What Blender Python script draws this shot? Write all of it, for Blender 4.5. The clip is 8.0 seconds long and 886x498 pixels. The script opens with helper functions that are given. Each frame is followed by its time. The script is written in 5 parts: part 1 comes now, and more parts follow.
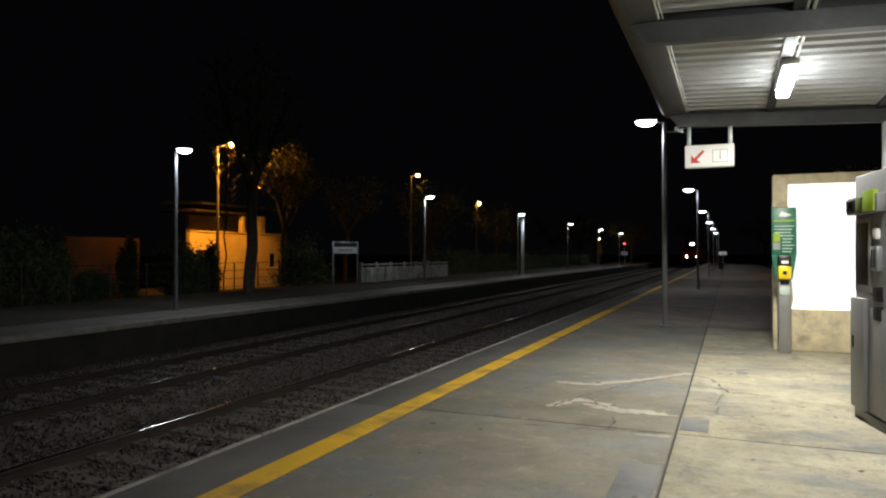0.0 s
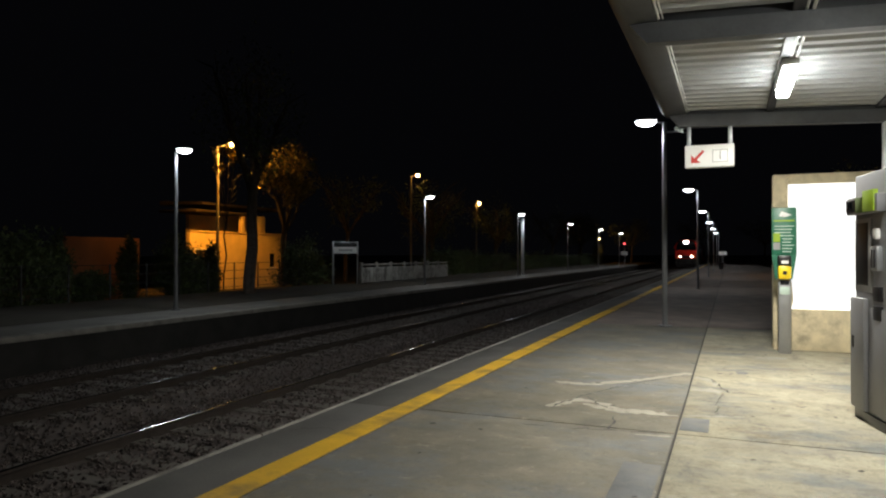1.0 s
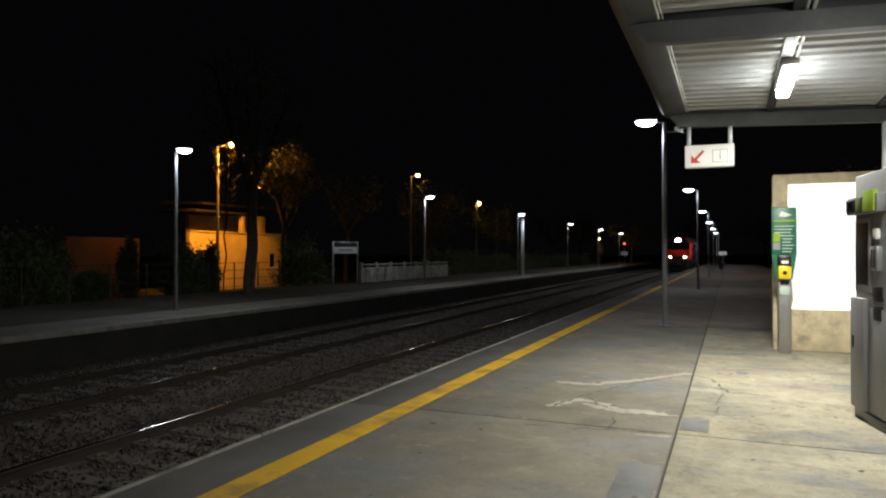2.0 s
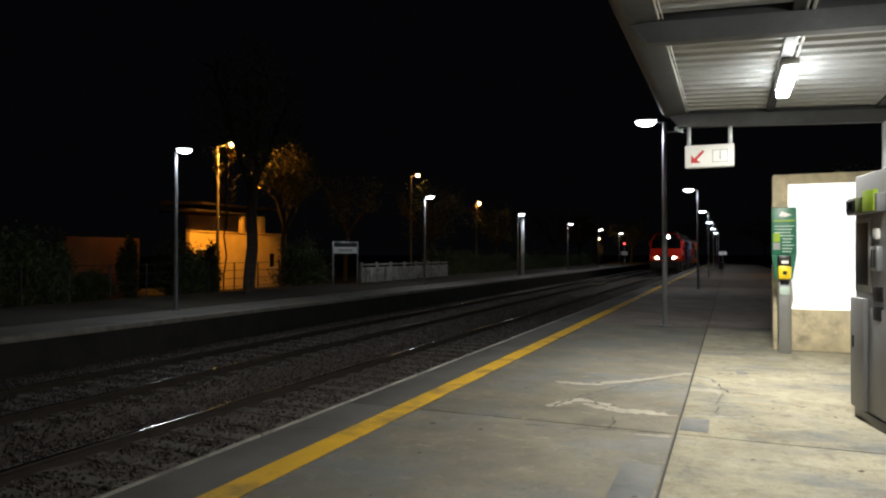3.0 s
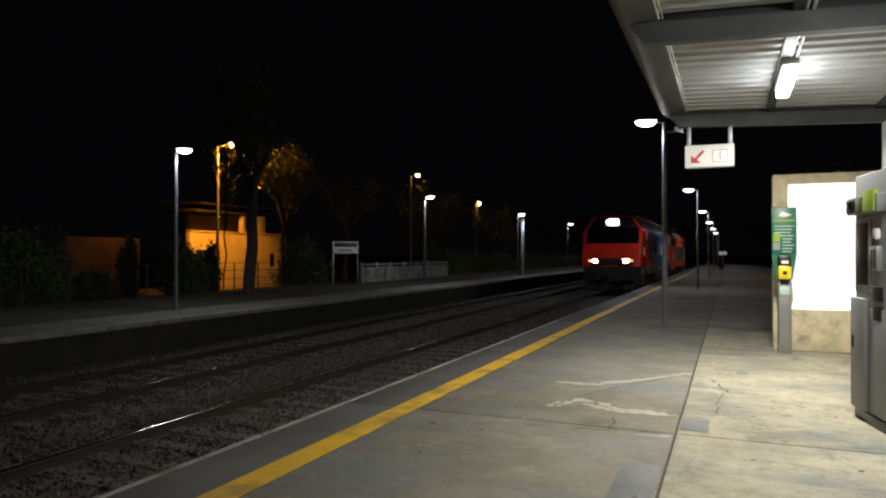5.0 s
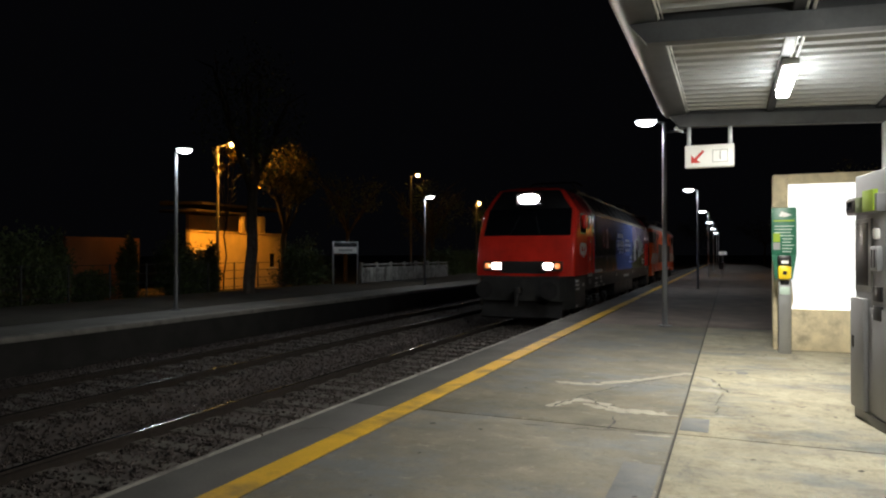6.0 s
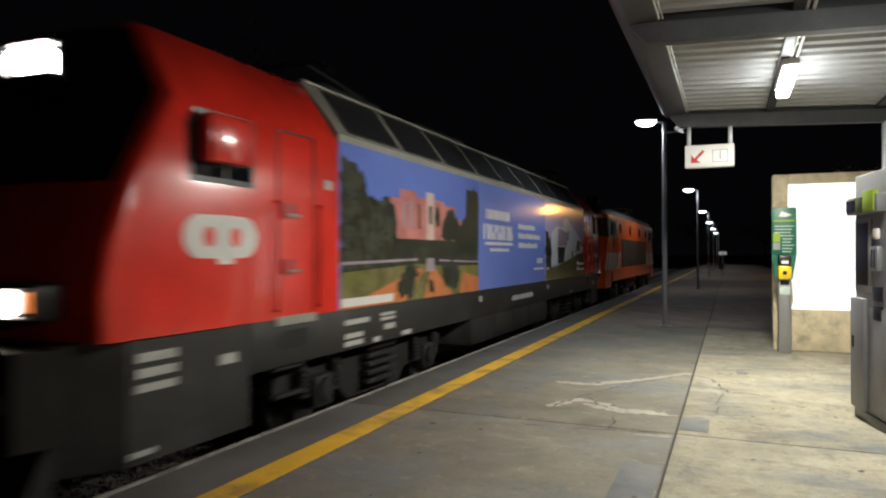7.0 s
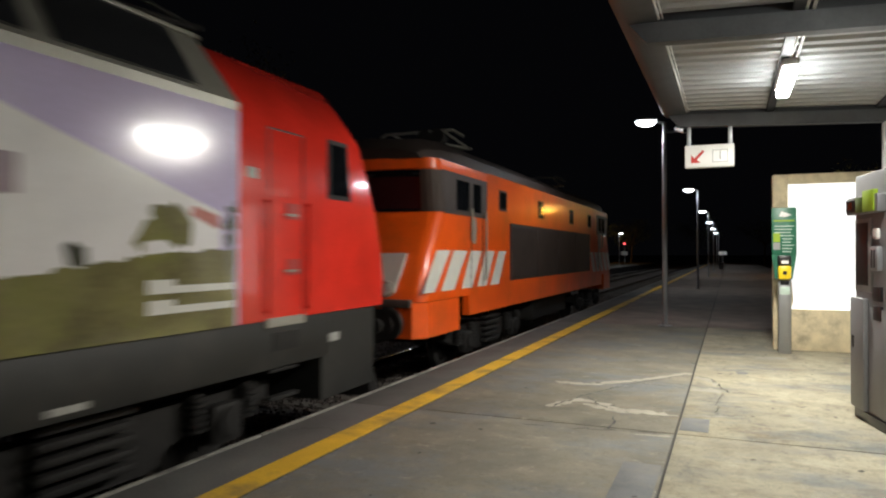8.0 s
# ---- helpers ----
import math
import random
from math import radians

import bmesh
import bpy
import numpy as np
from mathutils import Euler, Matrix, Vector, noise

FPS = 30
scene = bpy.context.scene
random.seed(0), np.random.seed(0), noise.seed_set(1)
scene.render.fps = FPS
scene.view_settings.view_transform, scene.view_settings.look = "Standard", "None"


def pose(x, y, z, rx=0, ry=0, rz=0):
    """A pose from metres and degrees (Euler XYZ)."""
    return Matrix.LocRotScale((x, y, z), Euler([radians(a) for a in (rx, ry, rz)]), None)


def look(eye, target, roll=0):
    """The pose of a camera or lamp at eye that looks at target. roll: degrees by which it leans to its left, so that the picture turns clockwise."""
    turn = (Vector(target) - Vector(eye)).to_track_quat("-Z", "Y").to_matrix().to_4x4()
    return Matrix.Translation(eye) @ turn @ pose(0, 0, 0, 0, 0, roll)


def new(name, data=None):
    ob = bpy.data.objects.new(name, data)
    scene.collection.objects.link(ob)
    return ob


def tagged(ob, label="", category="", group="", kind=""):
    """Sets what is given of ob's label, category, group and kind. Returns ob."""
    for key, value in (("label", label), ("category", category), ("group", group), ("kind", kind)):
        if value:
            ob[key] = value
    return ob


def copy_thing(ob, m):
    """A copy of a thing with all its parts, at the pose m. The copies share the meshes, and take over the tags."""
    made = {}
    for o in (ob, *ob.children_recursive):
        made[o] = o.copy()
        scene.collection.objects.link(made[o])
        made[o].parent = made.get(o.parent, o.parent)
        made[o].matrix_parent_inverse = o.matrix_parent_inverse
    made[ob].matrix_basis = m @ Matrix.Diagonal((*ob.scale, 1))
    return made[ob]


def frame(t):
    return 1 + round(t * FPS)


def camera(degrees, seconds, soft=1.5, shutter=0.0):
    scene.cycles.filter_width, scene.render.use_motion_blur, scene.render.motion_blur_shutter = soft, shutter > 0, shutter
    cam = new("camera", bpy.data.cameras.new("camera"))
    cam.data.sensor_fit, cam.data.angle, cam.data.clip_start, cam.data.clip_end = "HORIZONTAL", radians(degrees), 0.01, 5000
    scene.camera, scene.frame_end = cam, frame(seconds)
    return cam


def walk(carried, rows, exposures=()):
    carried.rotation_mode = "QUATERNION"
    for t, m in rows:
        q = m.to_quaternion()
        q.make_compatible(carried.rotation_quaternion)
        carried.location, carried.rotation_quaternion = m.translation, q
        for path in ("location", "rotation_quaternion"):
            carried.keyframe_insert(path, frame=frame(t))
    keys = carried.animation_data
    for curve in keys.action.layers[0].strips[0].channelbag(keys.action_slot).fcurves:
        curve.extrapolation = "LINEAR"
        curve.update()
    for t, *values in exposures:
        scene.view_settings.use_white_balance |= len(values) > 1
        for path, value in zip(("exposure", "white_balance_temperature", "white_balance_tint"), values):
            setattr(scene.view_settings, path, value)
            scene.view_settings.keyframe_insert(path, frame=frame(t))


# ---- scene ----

# The camera stands on the platform and does not move. x: across the tracks, y: along them, platform top at z = 0.
cam = camera(66.14, 8.0, soft=2.1, shutter=0.28)
PATH = [(0.0, pose(0, 0, 1.55, 90.43, 0, 22.8)), (8.0, pose(0, 0, 1.55, 90.43, 0, 22.8))]
walk(cam, PATH)

# ---- night sky and exposure ----
world = bpy.data.worlds.new("night")
scene.world = world
world.use_nodes = True
world.node_tree.nodes["Background"].inputs[0].default_value = (0.6, 0.62, 0.8, 1)
world.node_tree.nodes["Background"].inputs[1].default_value = 0.0021
scene.view_settings.exposure = 0.0

TUBE_POWER = 52.0
TUBE_LIGHT = 90.0
POST_POWER = 440.0


def lamp_point(name, place, power, colour, size=0.12):
    data = bpy.data.lights.new(name, "POINT")
    data.energy, data.color, data.shadow_soft_size = power, colour, size
    ob = new(name, data)
    ob.location = place
    return ob


def lamp_spot(name, place, power, colour, cone=172.0, size=0.12):
    data = bpy.data.lights.new(name, "SPOT")
    data.energy, data.color, data.spot_size, data.spot_blend, data.shadow_soft_size = power, colour, radians(cone), 0.4, size
    ob = new(name, data)
    ob.location = place
    return ob


# ---- materials ----
def material(name, colour, rough=0.6, metal=0.0, vary=0.25, scale=6.0, grain=60.0, bump=0.1, dirt=None, amount=0.0, depth=0.01, coat=0.0, island=0.0):
    """Base colour with variation at two scales, stains of another colour, and fine relief."""
    m = bpy.data.materials.new(name)
    m.use_nodes = True
    t = m.node_tree
    n, link = t.nodes, t.links.new
    b = n["Principled BSDF"]
    b.inputs["Roughness"].default_value, b.inputs["Metallic"].default_value = rough, metal
    b.inputs["Coat Weight"].default_value, b.inputs["Coat Roughness"].default_value = coat, 0.08
    co = n.new("ShaderNodeTexCoord")
    big = n.new("ShaderNodeTexNoise")
    big.inputs["Scale"].default_value, big.inputs["Detail"].default_value = scale, 6
    fine = n.new("ShaderNodeTexNoise")
    fine.inputs["Scale"].default_value, fine.inputs["Detail"].default_value = grain, 3
    link(co.outputs["Object"], big.inputs["Vector"])
    link(co.outputs["Object"], fine.inputs["Vector"])
    mix = n.new("ShaderNodeMix")
    mix.data_type = "RGBA"
    lo = [max(0, c * (1 - vary)) for c in colour]
    hi = [min(1, c * (1 + vary)) for c in colour]
    mix.inputs[6].default_value, mix.inputs[7].default_value = (*lo, 1), (*hi, 1)
    add = n.new("ShaderNodeMath")
    add.operation = "MULTIPLY_ADD"
    link(fine.outputs[0], add.inputs[0])
    add.inputs[1].default_value = 0.5
    link(big.outputs[0], add.inputs[2])
    rng = n.new("ShaderNodeMapRange")
    rng.inputs[1].default_value, rng.inputs[2].default_value = 0.5, 1.0
    link(add.outputs[0], rng.inputs[0])
    link(rng.outputs[0], mix.inputs[0])
    out = mix.outputs[2]
    if dirt:
        spots = n.new("ShaderNodeTexNoise")
        spots.inputs["Scale"].default_value, spots.inputs["Detail"].default_value, spots.inputs["Roughness"].default_value = scale * 0.6, 8, 0.65
        link(co.outputs["Object"], spots.inputs["Vector"])
        r2 = n.new("ShaderNodeMapRange")
        r2.inputs[1].default_value, r2.inputs[2].default_value, r2.inputs[4].default_value = 0.5, 0.68, amount
        link(spots.outputs[0], r2.inputs[0])
        m2 = n.new("ShaderNodeMix")
        m2.data_type = "RGBA"
        link(r2.outputs[0], m2.inputs[0])
        link(out, m2.inputs[6])
        m2.inputs[7].default_value = (*dirt, 1)
        out = m2.outputs[2]
    if island:
        geo = n.new("ShaderNodeNewGeometry")
        hs = n.new("ShaderNodeHueSaturation")
        r3 = n.new("ShaderNodeMapRange")
        r3.inputs[3].default_value, r3.inputs[4].default_value = 1 - island, 1 + island
        link(geo.outputs["Random Per Island"], r3.inputs[0])
        link(r3.outputs[0], hs.inputs["Value"])
        link(out, hs.inputs["Color"])
        out = hs.outputs[0]
    link(out, b.inputs["Base Color"])
    if bump:
        bp = n.new("ShaderNodeBump")
        bp.inputs["Strength"].default_value, bp.inputs["Distance"].default_value = bump, depth
        link(add.outputs[0], bp.inputs["Height"])
        link(bp.outputs[0], b.inputs["Normal"])
    return m


def floor_material(name, light, dark, stain):
    """Old cream cement: grey washed-out bands, brown blotches, pale scuffs, pits and hair cracks."""
    m = bpy.data.materials.new(name)
    m.use_nodes = True
    n, link = m.node_tree.nodes, m.node_tree.links.new
    b = n["Principled BSDF"]
    co = n.new("ShaderNodeTexCoord")

    def texture(scale, detail, stretch, rough=0.6, shift=0.0):
        mp = n.new("ShaderNodeMapping")
        mp.inputs["Scale"].default_value, mp.inputs["Location"].default_value = stretch, (shift, shift, 0)
        link(co.outputs["Object"], mp.inputs["Vector"])
        tx = n.new("ShaderNodeTexNoise")
        tx.inputs["Scale"].default_value, tx.inputs["Detail"].default_value, tx.inputs["Roughness"].default_value = scale, detail, rough
        link(mp.outputs[0], tx.inputs["Vector"])
        return tx.outputs[0]

    def ramp(value, lo, hi, top):
        r = n.new("ShaderNodeMapRange")
        r.inputs[1].default_value, r.inputs[2].default_value, r.inputs[4].default_value = lo, hi, top
        link(value, r.inputs[0])
        return r.outputs[0]

    def over(below, colour, mask):
        x = n.new("ShaderNodeMix")
        x.data_type = "RGBA"
        link(mask, x.inputs[0])
        if isinstance(below, tuple):
            x.inputs[6].default_value = (*below, 1)
        else:
            link(below, x.inputs[6])
        x.inputs[7].default_value = (*colour, 1)
        return x.outputs[2]

    fine = texture(70, 4, (1, 1, 1))
    out = over(light, dark, ramp(texture(1.3, 8, (1, 1, 1)), 0.35, 0.65, 1.0))
    out = over(out, (0.15, 0.165, 0.175), ramp(texture(0.6, 10, (0.8, 1.3, 1), 0.72, 3.7), stain, stain + 0.12, 0.85))
    out = over(out, (0.20, 0.155, 0.10), ramp(texture(1.1, 9, (0.8, 1.3, 1), 0.7, 9.1), 0.56, 0.68, 0.6))
    out = over(out, (0.58, 0.54, 0.43), ramp(texture(2.2, 9, (0.7, 1.5, 1), 0.78, 14.0), 0.60, 0.70, 0.5))
    out = over(out, (0.17, 0.15, 0.105), ramp(texture(5.5, 9, (0.8, 1.2, 1), 0.8, 21.0), 0.50, 0.64, 0.6))
    out = over(out, (0.13, 0.13, 0.125), ramp(texture(2.6, 9, (1.5, 0.5, 1), 0.75, 33.0), 0.56, 0.66, 0.6))
    out = over(out, (0.07, 0.065, 0.06), ramp(texture(9, 6, (1, 1, 1), 0.7, 5.0), 0.655, 0.72, 0.75))
    out = over(out, (0.115, 0.105, 0.085), ramp(texture(3.4, 10, (1, 1, 1), 0.82, 41.0), 0.51, 0.64, 0.55))
    out = over(out, (0.52, 0.48, 0.37), ramp(texture(4.6, 10, (0.8, 1.2, 1), 0.82, 47.0), 0.56, 0.68, 0.4))
    out = over(out, (0.09, 0.085, 0.075), ramp(texture(24, 8, (1, 1, 1), 0.8, 53.0), 0.55, 0.66, 0.75))
    out = over(out, (0.12, 0.11, 0.10), ramp(fine, 0.55, 0.75, 0.5))
    link(out, b.inputs["Base Color"])
    b.inputs["Specular IOR Level"].default_value = 0.25
    rr = n.new("ShaderNodeMapRange")
    rr.inputs[3].default_value, rr.inputs[4].default_value = 0.65, 0.95
    link(texture(1.3, 6, (1, 1, 1), 0.6, 2.0), rr.inputs[0])
    link(rr.outputs[0], b.inputs["Roughness"])
    bp = n.new("ShaderNodeBump")
    bp.inputs["Strength"].default_value, bp.inputs["Distance"].default_value = 0.35, 0.006
    link(fine, bp.inputs["Height"])
    link(bp.outputs[0], b.inputs["Normal"])
    return m


def glow(name, colour, strength, base=0.8):
    m = bpy.data.materials.new(name)
    m.use_nodes = True
    b = m.node_tree.nodes["Principled BSDF"]
    b.inputs["Base Color"].default_value = (base, base, base, 1)
    b.inputs["Emission Color"].default_value = (*colour, 1)
    b.inputs["Emission Strength"].default_value = strength
    return m


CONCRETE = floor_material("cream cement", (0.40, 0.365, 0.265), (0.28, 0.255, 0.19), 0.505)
# greyer cement, darkened further to stand in for light falling off trackwards
CONCRETE_GREY_DIM = floor_material("grey cement", (0.235, 0.215, 0.165), (0.14, 0.13, 0.105), 0.47)
CONCRETE_B = material("edge concrete", (0.085, 0.083, 0.078), 0.8, 0, 0.3, 1.6, 50, 0.3, (0.08, 0.08, 0.08), 0.6, 0.006)
ASPHALT = material("worn asphalt surface", (0.18, 0.145, 0.125), 0.85, 0, 0.3, 1.5, 60, 0.3, (0.08, 0.075, 0.07), 0.6, 0.006)
COPING = material("coping stone", (0.22, 0.21, 0.19), 0.8, 0, 0.25, 3, 60, 0.2, (0.08, 0.075, 0.07), 0.8)
MORTAR = material("pale mortar patch", (0.32, 0.30, 0.24), 0.85, 0, 0.2, 5, 70, 0.3, (0.3, 0.3, 0.28), 0.5)
PATCH = material("blue-grey cement patch", (0.14, 0.145, 0.148), 0.8, 0, 0.2, 4, 60, 0.3, (0.2, 0.19, 0.16), 0.7)
DARKSTEEL = material("dark canopy steel", (0.035, 0.035, 0.038), 0.5, 0.1, 0.15, 3, 40, 0.05)
JOINT = material("joint filler", (0.055, 0.052, 0.046), 0.9, 0, 0.3, 8, 60, 0.3)
YELLOW = material("worn yellow paint", (0.66, 0.39, 0.025), 0.6, 0, 0.14, 3, 50, 0.15, (0.16, 0.12, 0.06), 0.75, 0.003)
BALLAST = material("granite ballast", (0.068, 0.056, 0.052), 0.9, 0, 0.4, 3, 40, 0.5, (0.07, 0.055, 0.045), 0.6, 0.02, island=0.6)
SLEEPER = material("concrete sleeper", (0.1, 0.09, 0.08), 0.9, 0, 0.3, 5, 60, 0.3)
RAIL = material("rusty rail steel", (0.025, 0.018, 0.014), 0.9, 0.2, 0.4, 12, 90, 0.3)
RAILTOP = material("polished rail head", (0.5, 0.5, 0.5), 0.15, 1.0, 0.12, 8, 80, 0.02)
FARWALL = material("near-black platform wall", (0.018, 0.017, 0.016), 0.95, 0, 0.4, 2, 30, 0.3)
EARTH = material("dark earth", (0.05, 0.045, 0.035), 0.95, 0, 0.4, 1.5, 20, 0.5)
PAVING = material("far platform paving", (0.17, 0.165, 0.15), 0.8, 0, 0.3, 1.2, 30, 0.3, (0.12, 0.11, 0.1), 0.6)
STEEL = material("grey painted steel", (0.17, 0.175, 0.185), 0.45, 0.1, 0.12, 3, 40, 0.05, (0.1, 0.1, 0.1), 0.4)
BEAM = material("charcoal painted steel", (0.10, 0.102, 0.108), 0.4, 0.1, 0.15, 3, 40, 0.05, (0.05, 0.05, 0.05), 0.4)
GALV = material("galvanised steel", (0.42, 0.44, 0.46), 0.4, 0.7, 0.15, 10, 60, 0.05)
DECK = material("white corrugated sheet", (0.42, 0.43, 0.43), 0.35, 0.25, 0.08, 2, 40, 0.03, (0.4, 0.38, 0.33), 0.4)
STONE = material("shelter limestone", (0.66, 0.57, 0.38), 0.85, 0, 0.22, 5, 60, 0.4, (0.2, 0.17, 0.12), 0.6)
WHITE = material("white enamel", (0.78, 0.78, 0.76), 0.4, 0, 0.05, 4, 40, 0.02)
BLACK = material("black plastic", (0.012, 0.012, 0.014), 0.35, 0, 0.2, 8, 60, 0.05)
GREEN = material("dark green enamel", (0.02, 0.14, 0.08), 0.4, 0, 0.1, 6, 50, 0.03)
LEAFPLATE = material("leaf green print", (0.07, 0.11, 0.02), 0.5, 0, 0.08, 6, 50, 0.02)
LIME = material("lime print", (0.28, 0.42, 0.02), 0.5, 0, 0.05, 6, 50, 0.02)
STENCIL = material("faded white stencil", (0.42, 0.42, 0.40), 0.5, 0, 0.2, 9, 50, 0.02)
PALE = material("pale print", (0.5, 0.62, 0.55), 0.5, 0, 0.1, 6, 50, 0.02)
VALYELLOW = material("yellow plastic", (0.85, 0.62, 0.02), 0.35, 0, 0.05, 6, 50, 0.02)
MACHINE = material("light grey satin paint", (0.21, 0.21, 0.22), 0.5, 0.2, 0.08, 4, 60, 0.03, (0.22, 0.22, 0.22), 0.3)
INOX = material("brushed stainless steel", (0.42, 0.43, 0.44), 0.38, 0.85, 0.08, 3, 120, 0.04)
REDPRINT = material("red print", (0.45, 0.03, 0.025), 0.5, 0, 0.06, 6, 50, 0.02)
GREYPRINT = material("grey print", (0.3, 0.3, 0.3), 0.5, 0, 0.06, 6, 50, 0.02)
GLASS = material("dark glass", (0.006, 0.007, 0.009), 0.06, 0, 0.1, 3, 20, 0.0)
RED = material("red locomotive paint", (0.80, 0.035, 0.02), 0.26, 0, 0.16, 1.6, 30, 0.02, (0.5, 0.03, 0.02), 0.5, 0.003, coat=0.6)
GREYSKIRT = material("dark grey underframe paint", (0.019, 0.019, 0.018), 0.55, 0, 0.2, 2, 40, 0.08, (0.06, 0.054, 0.047), 0.5)
UNDER = material("grimy running gear", (0.016, 0.0145, 0.014), 0.75, 0.2, 0.4, 5, 50, 0.3)
SILVER = material("warm grey body line", (0.34, 0.33, 0.29), 0.4, 0.2, 0.1, 4, 40, 0.03)
ROOFDARK = material("dark roof panel", (0.03, 0.031, 0.034), 0.35, 0.2, 0.25, 2, 40, 0.04)
ORANGE = material("orange locomotive paint", (0.90, 0.11, 0.008), 0.3, 0, 0.12, 1.5, 30, 0.03, (0.45, 0.09, 0.02), 0.5, 0.004, coat=0.3)
OROOF = material("sooty brown roof", (0.05, 0.035, 0.03), 0.6, 0.1, 0.3, 2, 40, 0.1)
CREAM = material("white livery stripe", (0.75, 0.74, 0.70), 0.35, 0, 0.08, 4, 40, 0.03, coat=0.3)
# brighter, yellower copy of the leaves: sodium glow put into the colour
LEAF_LIT = material("sodium-lit leaves", (0.24, 0.19, 0.05), 0.55, 0, 0.4, 4, 20, 0.0, island=0.5)
LEAF = material("leaves", (0.07, 0.10, 0.03), 0.55, 0, 0.4, 4, 20, 0.0, island=0.5)
BARK = material("bark", (0.075, 0.06, 0.045), 0.9, 0, 0.4, 6, 40, 0.6, depth=0.03)
HOUSE = material("painted house wall", (0.72, 0.56, 0.26), 0.9, 0, 0.12, 1, 20, 0.2, (0.4, 0.32, 0.2), 0.5)
BRICKRED = material("terracotta wall", (0.45, 0.2, 0.1), 0.9, 0, 0.2, 1, 20, 0.2, (0.3, 0.13, 0.07), 0.5)
TILE = material("roof tile", (0.024, 0.02, 0.018), 0.85, 0, 0.3, 2, 20, 0.3)
FENCE = material("old concrete fence", (0.36, 0.35, 0.32), 0.9, 0, 0.3, 2, 30, 0.4, (0.06, 0.06, 0.05), 0.9)
WIRE = material("fence wire", (0.045, 0.045, 0.045), 0.6, 0.4, 0.2, 6, 50, 0.0)
LENS = glow("cold white lamp lens", (0.92, 0.97, 1.0), 14.0)
TUBE = glow("fluorescent diffuser", (0.97, 1.0, 0.96), TUBE_POWER)
SODIUM = glow("sodium lamp lens", (1.0, 0.62, 0.22), 30.0)
POSTER = glow("backlit white poster", (0.97, 0.98, 1.0), 1.0)
HEADLAMP = glow("main headlamp", (1.0, 0.93, 0.84), 200.0)
LOWLAMP = glow("lower headlamp", (1.0, 0.92, 0.78), 45.0)
AMBER = glow("amber marker lamp", (1.0, 0.25, 0.03), 1.2)
REDSIGNAL = glow("red signal lamp", (1.0, 0.08, 0.1), 4.0)


# ---- mesh helpers ----
def solid(bm, x0, x1, y0, y1, z0, z1, bevel=0.0, mi=0):
    """A box, its edges rounded by bevel."""
    vs = [bm.verts.new((x, y, z)) for x in (x0, x1) for y in (y0, y1) for z in (z0, z1)]
    fs = [bm.faces.new([vs[i] for i in q]) for q in ((0, 1, 3, 2), (4, 6, 7, 5), (0, 4, 5, 1), (2, 3, 7, 6), (0, 2, 6, 4), (1, 5, 7, 3))]
    for f in fs:
        f.material_index = mi
    if bevel:
        es = list({e for f in fs for e in f.edges})
        bmesh.ops.bevel(bm, geom=es, offset=bevel, segments=2, affect="EDGES", profile=0.5)


def rod(bm, a, b, r, r2=None, seg=12):
    """A capped cylinder or cone from a to b."""
    a, b = Vector(a), Vector(b)
    m = Matrix.Translation((a + b) / 2) @ (b - a).to_track_quat("Z", "Y").to_matrix().to_4x4()
    bmesh.ops.create_cone(bm, cap_ends=True, segments=seg, radius1=r, radius2=r if r2 is None else r2, depth=(b - a).length, matrix=m)


def prism(bm, pts, axis, d0, d1):
    """An outline of 2D points, pushed from d0 to d1 along an axis. x: points are (y, z); y: (x, z); z: (x, y)."""
    def put(p, d):
        return {"x": (d, p[0], p[1]), "y": (p[0], d, p[1]), "z": (p[0], p[1], d)}[axis]
    a = [bm.verts.new(put(p, d0)) for p in pts]
    b = [bm.verts.new(put(p, d1)) for p in pts]
    bm.faces.new(a)
    bm.faces.new(b[::-1])
    for i in range(len(pts)):
        j = (i + 1) % len(pts)
        bm.faces.new((a[j], a[i], b[i], b[j]))


def mesh_of(name, bm, *mats, smooth=False):
    bmesh.ops.recalc_face_normals(bm, faces=bm.faces)
    me = bpy.data.meshes.new(name)
    bm.to_mesh(me)
    bm.free()
    for m in mats:
        me.materials.append(m)
    if smooth:
        for p in me.polygons:
            p.use_smooth = True
        me.set_sharp_from_angle(angle=radians(35))
    return me


def part(name, bm, mat, parent, label="", smooth=True):
    ob = new(name, mesh_of(name, bm, *(mat if isinstance(mat, tuple) else (mat,)), smooth=smooth))
    ob.parent = parent
    if label:
        ob["label"] = label
    return ob


def thing(name, m, label, category, group="", kind=""):
    ob = new(name)
    ob.matrix_basis = m
    return tagged(ob, label, category, group, kind)


def whole(name, bm, mat, label, category, kind="", smooth=True):
    return tagged(new(name, mesh_of(name, bm, *(mat if isinstance(mat, tuple) else (mat,)), smooth=smooth)), label, category, "", kind)


def box_part(name, parent, mat, x0, x1, y0, y1, z0, z1, bevel=0.01, label=""):
    bm = bmesh.new()
    solid(bm, x0, x1, y0, y1, z0, z1, bevel)
    return part(name, bm, mat, parent, label)


def rod_part(name, parent, mat, a, b, r, r2=None, seg=12, label=""):
    bm = bmesh.new()
    rod(bm, a, b, r, r2, seg)
    return part(name, bm, mat, parent, label)


def stuff_mesh(name, verts, faces, mat, label, category):
    me = bpy.data.meshes.new(name)
    me.from_pydata(verts, [], faces)
    me.materials.append(mat)
    return tagged(new(name, me), label, category, "", "stuff")


# ---- ground and tracks ----
EDGE, RAILZ = -3.72, -0.52
TRACKS = (-5.58, -9.42)
FAR_EDGE = -12.25
bm = bmesh.new()
solid(bm, -600, 600, -300, 1500, -1.4, -0.80)
